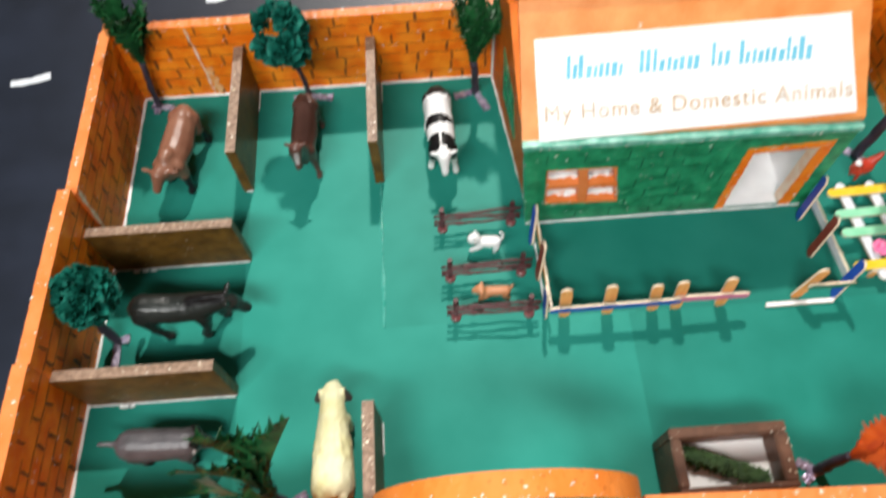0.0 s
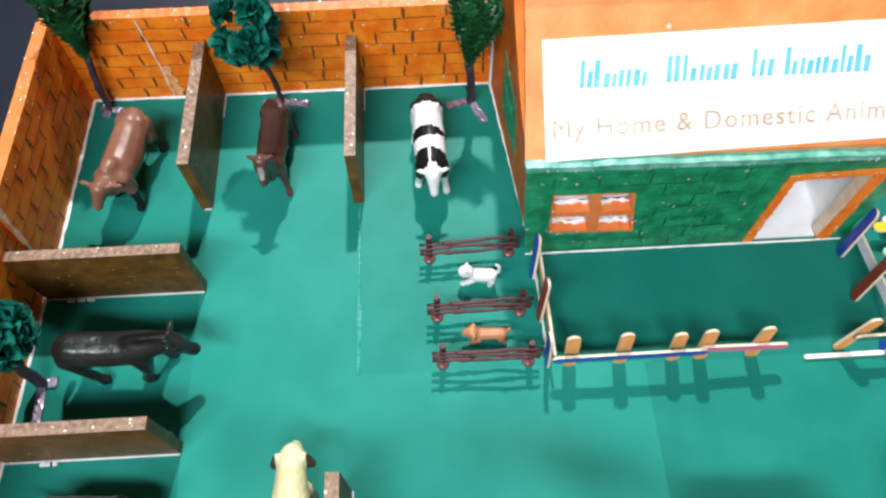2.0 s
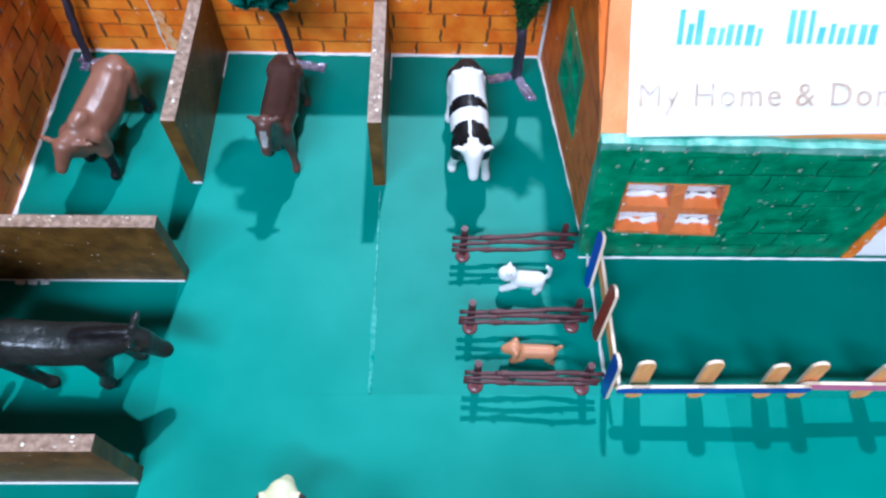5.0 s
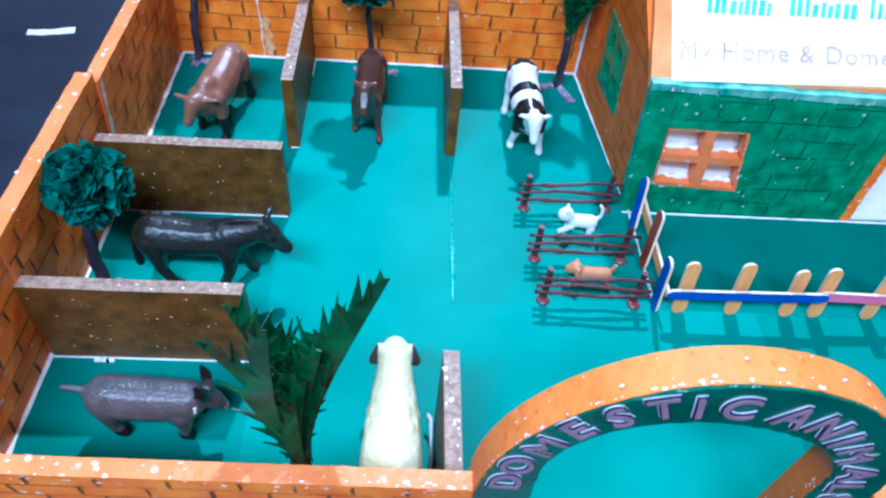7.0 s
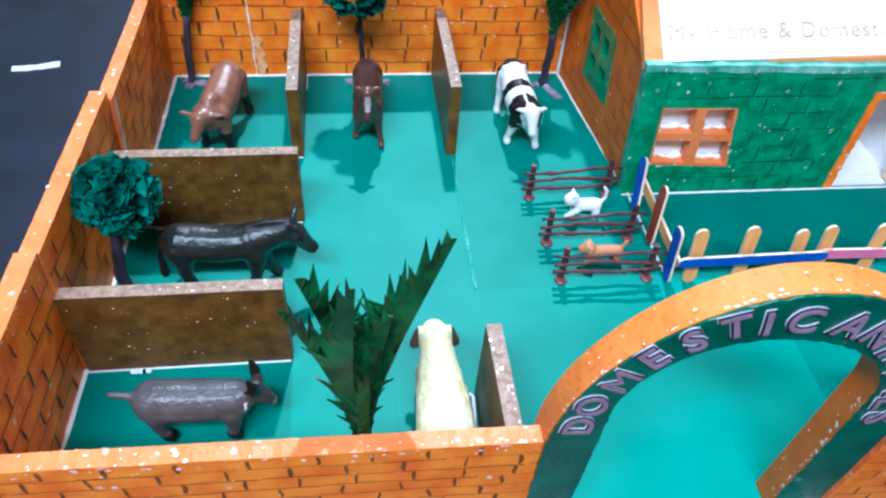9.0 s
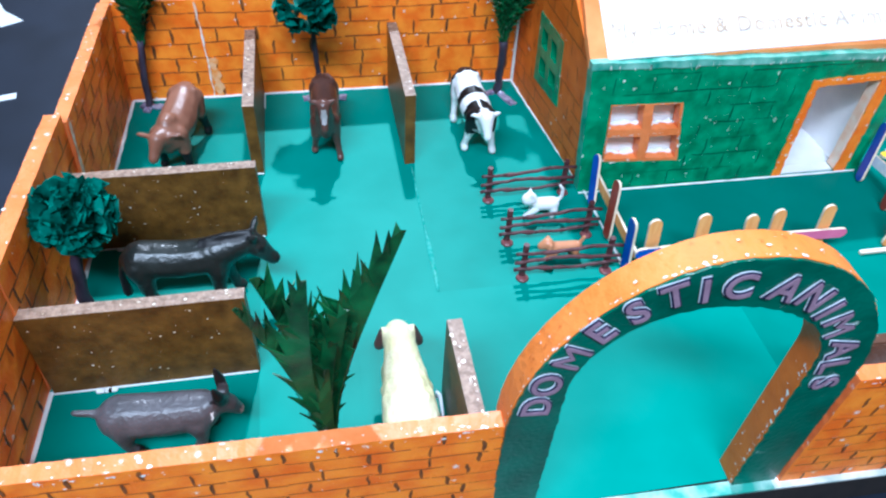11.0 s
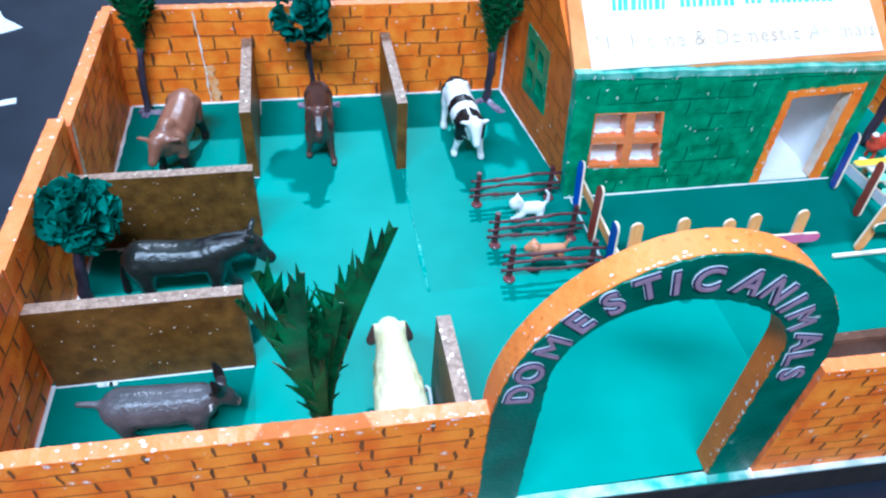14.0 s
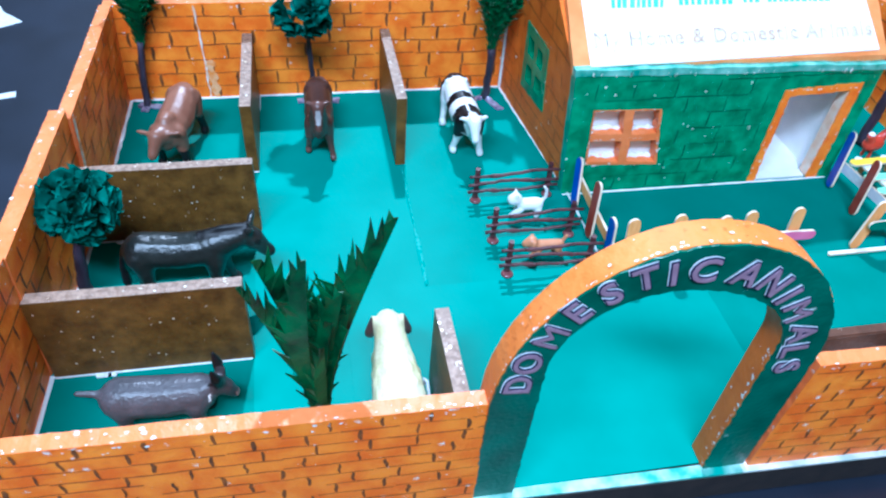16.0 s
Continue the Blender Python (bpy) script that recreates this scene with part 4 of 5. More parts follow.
moulded("toy_cow", cattle(1.40, 0.53, 0.06, (0.25, 0.13), (0.11, -0.16), horn=0.03, ear=0.15), [WHITE_TOY, BLACK], spotted, 4.60, -1.36, -88, "white plastic toy cow with black patches")

donkey = legs(0.30, -0.42, 0.115, 0.54, 0.12, 0.055, 0.11, 1.2)
donkey += [((-0.42, 0, 0.645), 0.195, (-0.05, 0, 0.605), 0.195), ((-0.05, 0, 0.605), 0.195, (0.28, 0, 0.635), 0.19), ((0.28, 0, 0.67), 0.175, (0.60, 0, 0.775), 0.118),
           ((0.30, 0, 0.58), 0.14, (0.58, 0, 0.71), 0.085), ((0.63, 0, 0.785), 0.105, (0.70, 0, 0.72), 0.112), ((0.70, 0, 0.71), 0.112, (0.78, 0, 0.60), 0.080), ((0.78, 0, 0.59), 0.078, (0.835, 0, 0.53), 0.076),
           ((0.16, 0, 0.82), 0.024, (0.40, 0, 0.885), 0.032), ((0.40, 0, 0.885), 0.032, (0.66, 0, 0.905), 0.03), ((-0.595, 0, 0.68), 0.03, (-0.655, 0, 0.42), 0.035), ((-0.655, 0, 0.42), 0.035, (-0.65, 0, 0.2), 0.055)]
for s in (-1, 1):
    donkey += [((0.665, s * 0.06, 0.84), 0.033, (0.69, s * 0.11, 0.91), 0.042), ((0.69, s * 0.11, 0.91), 0.042, (0.72, s * 0.155, 0.965), 0.018),
               ((-0.45, s * 0.09, 0.62), 0.13, (-0.40, s * 0.115, 0.42), 0.085), ((0.28, s * 0.09, 0.60), 0.11, (0.29, s * 0.11, 0.42), 0.075), ((0.735, s * 0.065, 0.745), 0.028, (0.75, s * 0.07, 0.73), 0.026)]


def donkey_colour(p):
    if abs(p.y) < 0.075 and 0.14 < p.x < 0.66 and p.z > 0.79 + 0.14 * (p.x - 0.14) or p.x < -0.61 or p.z < 0.06:
        return 1
    if (Vector((p.x, abs(p.y), p.z)) - Vector((0.745, 0.085, 0.735))).length < 0.036:
        return 1
    if p.x > 0.86 and p.z < 0.55:
        return 1
    return 0


moulded("toy_donkey", donkey, [DONKEY, BLACK], donkey_colour, 1.14, -3.94, -1, "slate-grey glossy plastic toy donkey with black mane")

goat = legs(0.30, -0.34, 0.13, 0.36, 0.115, 0.052, 0.03)
goat += [((-0.36, 0, 0.42), 0.205, (0.0, 0, 0.40), 0.205), ((0.0, 0, 0.40), 0.205, (0.32, 0, 0.42), 0.185), ((0.32, 0, 0.44), 0.15, (0.50, 0, 0.51), 0.10),
         ((0.50, 0, 0.53), 0.10, (0.58, 0, 0.47), 0.085), ((0.58, 0, 0.46), 0.08, (0.645, 0, 0.38), 0.055), ((-0.54, 0, 0.5), 0.04, (-0.72, 0, 0.53), 0.032)]
for s in (-1, 1):
    goat.append(((0.53, s * 0.065, 0.57), 0.036, (0.525, s * 0.095, 0.71), 0.054))
    goat.append(((0.525, s * 0.095, 0.71), 0.054, (0.50, s * 0.11, 0.85), 0.018))
    goat.append(((0.575, s * 0.035, 0.58), 0.022, (0.585, s * 0.045, 0.70), 0.014))


def goat_colour(p):
    if p.z < 0.09 or (0.42 < p.x < 0.575 and p.z > 0.58 and abs(p.y) > 0.05):
        return 1
    if p.x > 0.66 and p.z < 0.42:
        return 2
    if 0.43 < p.x < 0.45 and p.y < -0.07 and 0.43 < p.z < 0.51:
        return 3
    if p.x > 0.47 + 0.02 * math.sin(30 * p.z):
        return 4
    return 0


moulded("toy_goat", goat, [GOAT, BLACK, PINKISH, WHITE_TOY, paint("dark_face_plastic", (0.026, 0.022, 0.024), (0.05, 0.042, 0.044), 0.35, 60, fine=420, bump=0.4)], goat_colour, 1.03, -5.575, -2, "grey-brown plastic toy goat with black ears and hooves", size=0.96)

sheep = legs(0.34, -0.36, 0.12, 0.45, 0.10, 0.055, 0.02)
sheep += [((-0.44, 0, 0.56), 0.255, (-0.10, 0, 0.57), 0.235), ((-0.10, 0, 0.57), 0.235, (0.30, 0, 0.60), 0.175), ((0.30, 0, 0.62), 0.17, (0.56, 0, 0.63), 0.14),
          ((0.56, 0, 0.63), 0.14, (0.66, 0, 0.59), 0.125), ((0.66, 0, 0.57), 0.10, (0.78, 0, 0.43), 0.065), ((-0.62, 0, 0.5), 0.07, (-0.68, 0, 0.3), 0.05)]
for k in range(90):
    t = 2.4 * k
    sx = -0.60 + 1.05 * k / 90 + 0.02 * math.sin(5.1 * k)
    fat = 0.19 if sx < -0.05 else 0.19 - 0.17 * (sx + 0.05)
    sheep.append(((sx, fat * math.cos(t), 0.575 + fat * math.sin(t)), 0.048, (sx + 0.03, fat * 1.06 * math.cos(t), 0.575 + fat * 1.06 * math.sin(t)), 0.04))
for s in (-1, 1):
    sheep.append(((0.63, s * 0.135, 0.67), 0.042, (0.58, s * 0.18, 0.54), 0.055))


def sheep_colour(p):
    return 1 if p.x > 0.80 and p.z < 0.46 or p.z < 0.1 or (0.46 < p.x < 0.70 and abs(p.y) > 0.15 and 0.5 < p.z < 0.76) else 0


moulded("toy_sheep", sheep, [SHEEP, paint("dark_ear_plastic", (0.05, 0.034, 0.032), (0.09, 0.06, 0.055), 0.35, 60, bump=0.1)], sheep_colour, 3.085, -5.80, 90, "cream woolly plastic toy sheep with brown ears", smooth=4)

kitten = [((-0.13, 0, 0.20), 0.098, (0.07, 0, 0.19), 0.094), ((0.10, 0, 0.21), 0.075, (0.17, 0, 0.28), 0.07), ((0.19, 0, 0.29), 0.095, (0.225, 0, 0.275), 0.085),
          ((-0.18, 0, 0.23), 0.03, (-0.24, 0, 0.33), 0.026), ((-0.24, 0, 0.33), 0.026, (-0.235, 0, 0.45), 0.025), ((-0.235, 0, 0.45), 0.025, (-0.19, 0, 0.51), 0.02)]
for s in (-1, 1):
    kitten += [((0.19, s * 0.055, 0.36), 0.032, (0.19, s * 0.065, 0.41), 0.013), ((0.10, s * 0.06, 0.14), 0.045, (0.19 + 0.05 * s, s * 0.07, 0.035), 0.038), ((-0.15, s * 0.06, 0.14), 0.055, (-0.13, s * 0.07, 0.035), 0.04)]
moulded("toy_kitten", kitten, [WHITE_TOY], lambda p: 0, 5.12, -3.07, 174, "small white plastic toy kitten with raised tail", voxel=0.014, smooth=3, size=0.88)
puppy = [((-0.19, 0, 0.175), 0.078, (0.11, 0, 0.175), 0.08), ((0.12, 0, 0.20), 0.062, (0.19, 0, 0.25), 0.06), ((0.20, 0, 0.255), 0.08, (0.285, 0, 0.215), 0.048), ((-0.22, 0, 0.21), 0.03, (-0.275, 0, 0.33), 0.024)]
for s in (-1, 1):
    puppy += [((0.18, s * 0.075, 0.28), 0.032, (0.19, s * 0.095, 0.20), 0.028), ((0.10, s * 0.055, 0.12), 0.043, (0.15 + 0.05 * s, s * 0.06, 0.035), 0.035), ((-0.17, s * 0.055, 0.12), 0.046, (-0.19 - 0.04 * s, s * 0.06, 0.035), 0.035)]
moulded("toy_puppy", puppy, [PUPPY], lambda p: 0, 5.14, -3.80, 178, "small tan-orange plastic toy puppy behind a rail fence", voxel=0.014, smooth=3, size=0.88)
hen = [((-0.10, 0, 0.22), 0.11, (0.08, 0, 0.24), 0.10), ((0.08, 0, 0.27), 0.07, (0.15, 0, 0.42), 0.06), ((0.18, 0, 0.42), 0.03, (0.24, 0, 0.40), 0.012), ((-0.15, 0, 0.28), 0.07, (-0.25, 0, 0.42), 0.04),
       ((0, -0.05, 0.12), 0.02, (0.02, -0.05, 0.02), 0.03), ((0, 0.05, 0.12), 0.02, (0.02, 0.05, 0.02), 0.03)]
moulded("toy_hen", hen, [HEN_RED, WHITE_TOY], lambda p: 1 if p.x > 0.14 and p.z > 0.44 else 0, 10.5, -2.35, 200, "small red plastic toy hen", voxel=0.018, smooth=3)


# ---- plastic rail fences ----
def rail_fence(x, y, turn):
    ob = thing("rail_fence", x, y, 0.012, "maroon plastic toy rail fence with crooked rails", "fence", turn, group="toy rail fences")
    for px in (-0.485, 0.485):
        bm = bmesh.new()
        tube(bm, [(px, 0.02, 0.0), (px + 0.004, 0.02, 0.25), (px, 0.02, 0.48)], [0.04, 0.036, 0.034], 8)
        post = part("post", bm, PLASTIC_BROWN, ob, smooth=False)
        bm = bmesh.new()
        got = bmesh.ops.create_uvsphere(bm, u_segments=14, v_segments=6, radius=0.075)["verts"]
        for v in got:
            v.co = Vector((v.co.x + px, v.co.y - 0.015, max(0.0, v.co.z * 0.42)))
        part("foot", bm, paint("maroon_plastic_foot", (0.14, 0.04, 0.045), (0.2, 0.07, 0.07), 0.3, 110, bump=0.2) if px < 0 and turn == 0 else bpy.data.materials["maroon_plastic_foot"], post, "round pinkish-brown foot", smooth=True)
    for k, (z, tilt) in enumerate(((0.40, 0.01), (0.275, -0.015), (0.145, 0.012))):
        rng, bm = random.Random(k + 3), bmesh.new()
        pts, rad = [], []
        for i in range(15):
            s = -0.60 + 1.20 * i / 14
            pts.append((s, -0.03 + rng.uniform(-0.004, 0.004), z + tilt * s + 0.018 * math.sin(5.5 * s + 2 * k) + rng.uniform(-0.007, 0.007)))
            rad.append(0.020 + rng.uniform(-0.002, 0.003) + (0.010 if i == 4 + 5 * (k % 2) else 0))
        tube(bm, pts, rad, 7)
        for i in (3 + k, 9 + k):
            p = Vector(pts[i])
            tube(bm, [p, p + Vector((0.03, -0.01, 0.018)), p + Vector((0.055, -0.015, 0.035))], [0.018, 0.014, 0.008], 5)
        part("rail", bm, PLASTIC_BROWN, ob, smooth=True)
    return ob


fence = rail_fence(5.02, -2.70, 0)
fence.matrix_basis = pose(5.015 * U, -2.70 * U, 0.012 * U, 0, 0, 2)
copy_thing(fence, pose(5.07 * U, -3.48 * U, 0.012 * U, 0, 0, 1))
copy_thing(fence, pose(5.105 * U, -4.07 * U, 0.012 * U, 0, 0, -1))


# ---- craft-stick fences round the house yard ----
def stick_part(name, a, b, across, material, parent, label, width=0.15, thick=0.03):
    bm = stick(bmesh.new(), a, b, width, thick, across)
    return part(name, bm, [material, WOOD_PALE], parent, label)


yard = tagged(thing("stick_fence", 5.8, -4.17, 0.012, "craft-stick fence with blue and pink rail before the house", "fence", group="craft-stick fences"))
for x0, x1, h in ((0.245, 0.195, 0.76), (0.81, 0.762, 0.775), (1.41, 1.345, 0.70), (1.72, 1.66, 0.745), (2.305, 2.275, 0.745)):
    stick_part("picket", (x0, 0.0, 0.0), (x1, 0.045, h), (1, 0, 0), WOOD, yard, "bare wooden picket")
stick_part("rail", (1.6, -0.03, 0.395), (2.58, -0.03, 0.365), (0, 0, 1), STICK_PINK, yard, "pink stick rail", 0.135)
stick_part("rail", (0.0, -0.062, 0.375), (1.69, -0.062, 0.40), (0, 0, 1), STICK_BLUE, yard, "blue stick rail", 0.135)
sidef = tagged(thing("stick_fence", 5.78, -3.5, 0.012, "craft-stick fence with blue and red uprights beside the pen", "fence", group="craft-stick fences"))
stick_part("picket", (-0.06, 0.38, 0.12), (0.0, 0.64, 0.70), (-0.08, 1, 0), STICK_BLUE, sidef, "blue stick picket")
stick_part("picket", (-0.03, -0.13, 0.06), (0.025, 0.045, 0.775), (-0.08, 1, 0), STICK_RED, sidef, "red-brown stick picket")
stick_part("picket", (0.012, -0.645, -0.005), (-0.03, -0.60, 0.775), (-0.08, 1, 0), STICK_BLUE, sidef, "blue stick picket")
stick_part("rail", (0.06, -0.70, 0.30), (0.02, 0.72, 0.42), (0, 0, 1), WOOD, sidef, "bare wooden rail", 0.13)
rightf = tagged(thing("stick_fence", 9.55, -3.5, 0.008, "craft-stick fence with blue and red uprights past the door", "fence", group="craft-stick fences"))
stick_part("picket", (-0.05, 0.53, 0.02), (0.06, 0.68, 0.82), (0.2, 1, 0), STICK_BLUE, rightf, "blue stick picket")
stick_part("picket", (-0.07, -0.05, 0.02), (0.05, 0.10, 0.78), (0.2, 1, 0), STICK_RED, rightf, "red-brown stick picket")
stick_part("picket", (0.07, -0.66, 0.0), (0.17, -0.55, 0.78), (0.2, 1, 0), STICK_BLUE, rightf, "blue stick picket")
stick_part("rail", (0.09, 0.66, 0.30), (0.17, -0.68, 0.34), (0, 0, 1), PALE_CUT, rightf, "whitish translucent rail", 0.14)
stick_part("picket", (-0.44, -0.64, 0.0), (-0.28, -0.58, 0.70), (1, 0, 0), WOOD, rightf, "bare leaning wooden picket")
stick_part("rail", (-0.42, -0.67, 0.40), (0.20, -0.67, 0.40), (0, 0, 1), STICK_TEAL, rightf, "dark green stick rail", 0.13)
gate = tagged(thing("gate_stick", 9.16, -4.235, 0.02, "white craft stick lying on the floor at the gate", "stick"))
stick_part("stick", (-0.46, 0.0, 0.02), (0.46, 0.005, 0.02), (0, 1, 0), SIGN, gate, "white painted stick", 0.05)

# stick platform past the house
deck = tagged(thing("stick_platform", 10.2, -3.3, 0.008, "small platform of coloured craft sticks on white rails", "platform"))
for x in (0.0, 0.42):
    stick_part("rail", (x - 0.06, 0.75, 0.17), (x + 0.10, -0.75, 0.17), (1, 0, 0), PALE_CUT, deck, "whitish rail", 0.13)
    for y in (0.62, -0.62):
        stick_part("leg", (x, y, 0.0), (x, y, 0.19), (1, 0, 0), WOOD, deck, "short wooden leg", 0.1)
for y, m, label in ((0.58, STICK_YELLOW, "yellow stick"), (0.24, STICK_GREEN, "light green stick"), (-0.05, STICK_GREEN, "light green stick"), (-0.55, STICK_YELLOW, "yellow stick")):
    stick_part("slat", (-0.28, y, 0.205), (0.75, y + 0.03, 0.205), (0, 1, 0), m, deck, label, 0.13)
pink = bmesh.new()
for k in range(7):
    t = k * 0.9
    ribbon(pink, [(0, 0, 0), (0.07 * math.cos(t), 0.07 * math.sin(t), 0.05), (0.12 * math.cos(t), 0.12 * math.sin(t), 0.04)], 0.08, (0, 0, 1))
flower = part("paper_flower", pink, STICK_PINK)
flower.matrix_basis = pose(10.35 * U, -3.62 * U, 0.225 * U)
tagged(flower, "small pink paper flower on the stick platform", "paper flower")


# ---- trees ----
def foil_foot(parent, rng, feet):
    """Feet of crumpled silver tape, pressed flat on the floor, each at its angle and reach."""
    for t, reach in feet:
        bm, rows = bmesh.new(), []
        way, side = Vector((math.cos(t), math.sin(t), 0)), Vector((-math.sin(t), math.cos(t), 0))
        n, half = 9, 5
        for i in range(n):
            k = i / (n - 1)
            rise = 0.13 * max(0.0, 1 - 2.6 * k) ** 2
            width = (0.06 + 0.025 * min(1.0, 2 * k)) * rng.uniform(0.85, 1.12)
            c = way * reach * k
            top = [c + side * width * (2 * j / (half - 1) - 1) * 0.62 + way * rng.uniform(-0.008, 0.008) + Vector((0, 0, 0.016 + rise * (1 - abs(2 * j / (half - 1) - 1)) + rng.uniform(0, 0.024))) for j in range(half)]
            low = [Vector((top[-1].x, top[-1].y, 0)), Vector((top[0].x, top[0].y, 0))]
            rows.append([bm.verts.new(p) for p in top + low])
        for p, q in zip(rows, rows[1:]):
            for j in range(half + 2):
                k = (j + 1) % (half + 2)
                bm.faces.new((p[j], p[k], q[k], q[j]))
        bm.faces.new(rows[0])
        bm.faces.new(rows[-1][::-1])
        part("foil_foot", bm, FOIL, parent, "crumpled silver tape foot")


def stem(parent, points, r0, r1, rng, label="dark purple crepe-wrapped stem"):
    fine = []
    for a, b in zip(points, points[1:]):
        fine += [Vector(a).lerp(Vector(b), k / 5) for k in range(5)]
    fine.append(Vector(points[-1]))
    pts = [p + Vector((rng.uniform(-0.008, 0.008), rng.uniform(-0.008, 0.008), 0)) for p in fine]
    rad = [r0 + (r1 - r0) * i / (len(pts) - 1) + rng.uniform(-0.006, 0.006) for i in range(len(pts))]
    bm = tube(bmesh.new(), pts, rad, 9)
    part("trunk", bm, TRUNK, parent, label, smooth=True)


def rosette(bm, core, out, size, rng):
    """A crepe-paper flower: rings of ruffled paper, the outer ones opening flatter."""
    a = out.orthogonal().normalized()
    b = out.cross(a)
    n = 56
    for ring, (open_, reach) in enumerate(((0.25, 0.60), (0.58, 0.80), (0.92, 0.95), (1.25, 1.0), (1.60, 0.98))):
        waves, phase, phase2 = rng.randint(5, 7), rng.uniform(0, 6.28), rng.uniform(0, 6.28)
        rows = []
        for i in range(4):
            k = (0.10, 0.45, 0.78, 1.0)[i]
            row = []
            for j in range(n):
                t = 6.2832 * j / n
                curl = k * k * (0.30 * math.sin(waves * t + phase) + 0.09 * math.sin((2 * waves + 1) * t + phase2))
                ang = open_ + curl + (rng.uniform(-0.03, 0.03) if i > 1 else 0)
                radial = a * math.cos(t) + b * math.sin(t)
                long_ = size * reach * k * (1 + 0.10 * math.sin(3 * t + phase2) + (rng.uniform(-0.05, 0.04) if i == 3 else 0))
                row.append(bm.verts.new(core + (out * math.cos(ang) + radial * math.sin(ang)) * long_))
            rows.append(row)
        for p, q in zip(rows, rows[1:]):
            for j in range(n):
                k = (j + 1) % n
                bm.faces.new((p[j], p[k], q[k], q[j]))


def pompom_crown(parent, centre, radius, material, seed, heads=7, label="ruffled crepe-paper crown", tall=1.0, spread=0.47):
    """A ball of ruffled paper rosettes."""
    rng, bm = random.Random(seed), bmesh.new()
    centre = Vector(centre)
    for h in range(heads):
        z = 1 - 2 * (h + 0.5) / heads
        t = 2.39996 * h + rng.uniform(-0.3, 0.3)
        out = Vector((math.sqrt(1 - z * z) * math.cos(t), math.sqrt(1 - z * z) * math.sin(t), z * tall)).normalized()
        core = centre + Vector((out.x, out.y, out.z * tall)) * radius * spread * rng.uniform(0.9, 1.1)
        rosette(bm, core, out, radius * rng.uniform(0.52, 0.64), rng)
    part("crown", bm, material, parent, label, smooth=True)


def blade(bm, base, tip, across, width, teeth, rng, both=False, bend=0.05, cut=0.42, pale=0.3, sweep=0.09, fat=0.45, arc=0.0):
    """A paper frond: a solid blade from a straight rib, saw-toothed on one side or both, the teeth raked towards the tip."""
    base, tip = Vector(base), Vector(tip)
    way = tip - base
    length = way.length
    way.normalize()
    side = (Vector(across) - Vector(across).dot(way) * way).normalized()
    normal = way.cross(side).normalized()

    def wide(k):
        return width * (0.12 + 0.88 * (k / fat) ** 1.25 if k < fat else 0.20 + 0.80 * (1 - k) / (1 - fat))
    for s in ((-1, 1) if both else (1,)):
        def at(k, w, lift=0.0):
            return base + way * length * k + side * (s * w + arc * length * math.sin(math.pi * k ** 0.8)) + normal * (bend * length * math.sin(2.6 * k) + 0.10 * w * s + lift)
        rough = [rng.uniform(0.85, 1.1) for _ in range(teeth + 1)]
        rib = [at(i / teeth, 0) for i in range(teeth + 1)]
        dip = [at(min(1.0, i / teeth + 0.03), wide(i / teeth) * (1 - cut) * rough[i], rng.uniform(-0.01, 0.01)) for i in range(teeth + 1)]
        thin = normal * 0.010
        for i in range(teeth):
            k = (i + 1) / teeth
            point = at(min(1.02, k + sweep * rng.uniform(0.7, 1.3) * (1 - 0.45 * k)), wide(k) * rng.uniform(0.86, 1.16), width * (0.24 if i % 2 else -0.16) * rng.uniform(0.2, 1.2))
            mid = (dip[i] + dip[i + 1]) / 2 * 0.35 + point * 0.65 + side * s * 0.006
            ring = (rib[i], rib[i + 1], dip[i + 1], point, mid, dip[i])
            low = [bm.verts.new(p) for p in ring]
            top = [bm.verts.new(p + thin) for p in ring]
            bm.faces.new(low[::-1])
            bm.faces.new(top)
            for p in range(6):
                q = (p + 1) % 6
                edge = rng.random() < (pale if p in (2, 3) else pale * 1.6 if p == 0 else 0)
                bm.faces.new((low[p], low[q], top[q], top[p])).material_index = 1 if edge else 0


def leaf_crown(parent, fronds, seed, material=None, both=True, name="frond", teeth=9, pale=0.3, cut=0.42, sweep=0.09, fat=0.45, arc=0.0):
    rng = random.Random(seed)
    for base, tip, across, width in fronds:
        bm = bmesh.new()
        blade(bm, base, tip, across, width, teeth, rng, both, pale=pale, cut=cut, sweep=sweep, fat=fat, arc=arc)
        part(name, bm, [material or LEAF, LEAF_EDGE], parent, "saw-toothed paper frond")


def tree(x, y, label, group="paper trees"):
    return tagged(thing("tree", x, y, 0.012, label, "tree", group=group))


rng = random.Random(7)
t1 = tree(0.25, -0.19, "small paper tree with feathery dark green fronds in the corner")
stem(t1, [(0, 0, 0), (0.03, 0.02, 0.45), (0.10, 0.04, 1.0)], 0.05, 0.045, rng)
foil_foot(t1, rng, ((-0.25, 0.24), (-1.8, 0.14), (2.9, 0.12)))
fr = []
for k in range(9):
    a = 2.39996 * k + 0.4
    out = 0.16 + 0.24 * (k % 3) / 2
    fr.append(((0.10 + 0.03 * math.cos(a), 0.04 + 0.03 * math.sin(a), 0.86 + 0.02 * k), (0.14 + 1.1 * out * math.cos(a), 0.05 + 0.8 * out * math.sin(a), 2.28 - 0.5 * out - 0.02 * k), (-math.sin(a), math.cos(a), 0.1), 0.25))
leaf_crown(t1, fr, 201, teeth=16, pale=0.02, cut=0.45, sweep=0.09, fat=0.6)

t2 = tree(2.62, -0.19, "small paper tree with a ball of green crepe against the wall")
stem(t2, [(0, 0, 0), (-0.02, -0.08, 0.6), (-0.05, -0.36, 1.45)], 0.04, 0.034, rng)
foil_foot(t2, rng, ((-0.2, 0.36), (3.3, 0.26)))
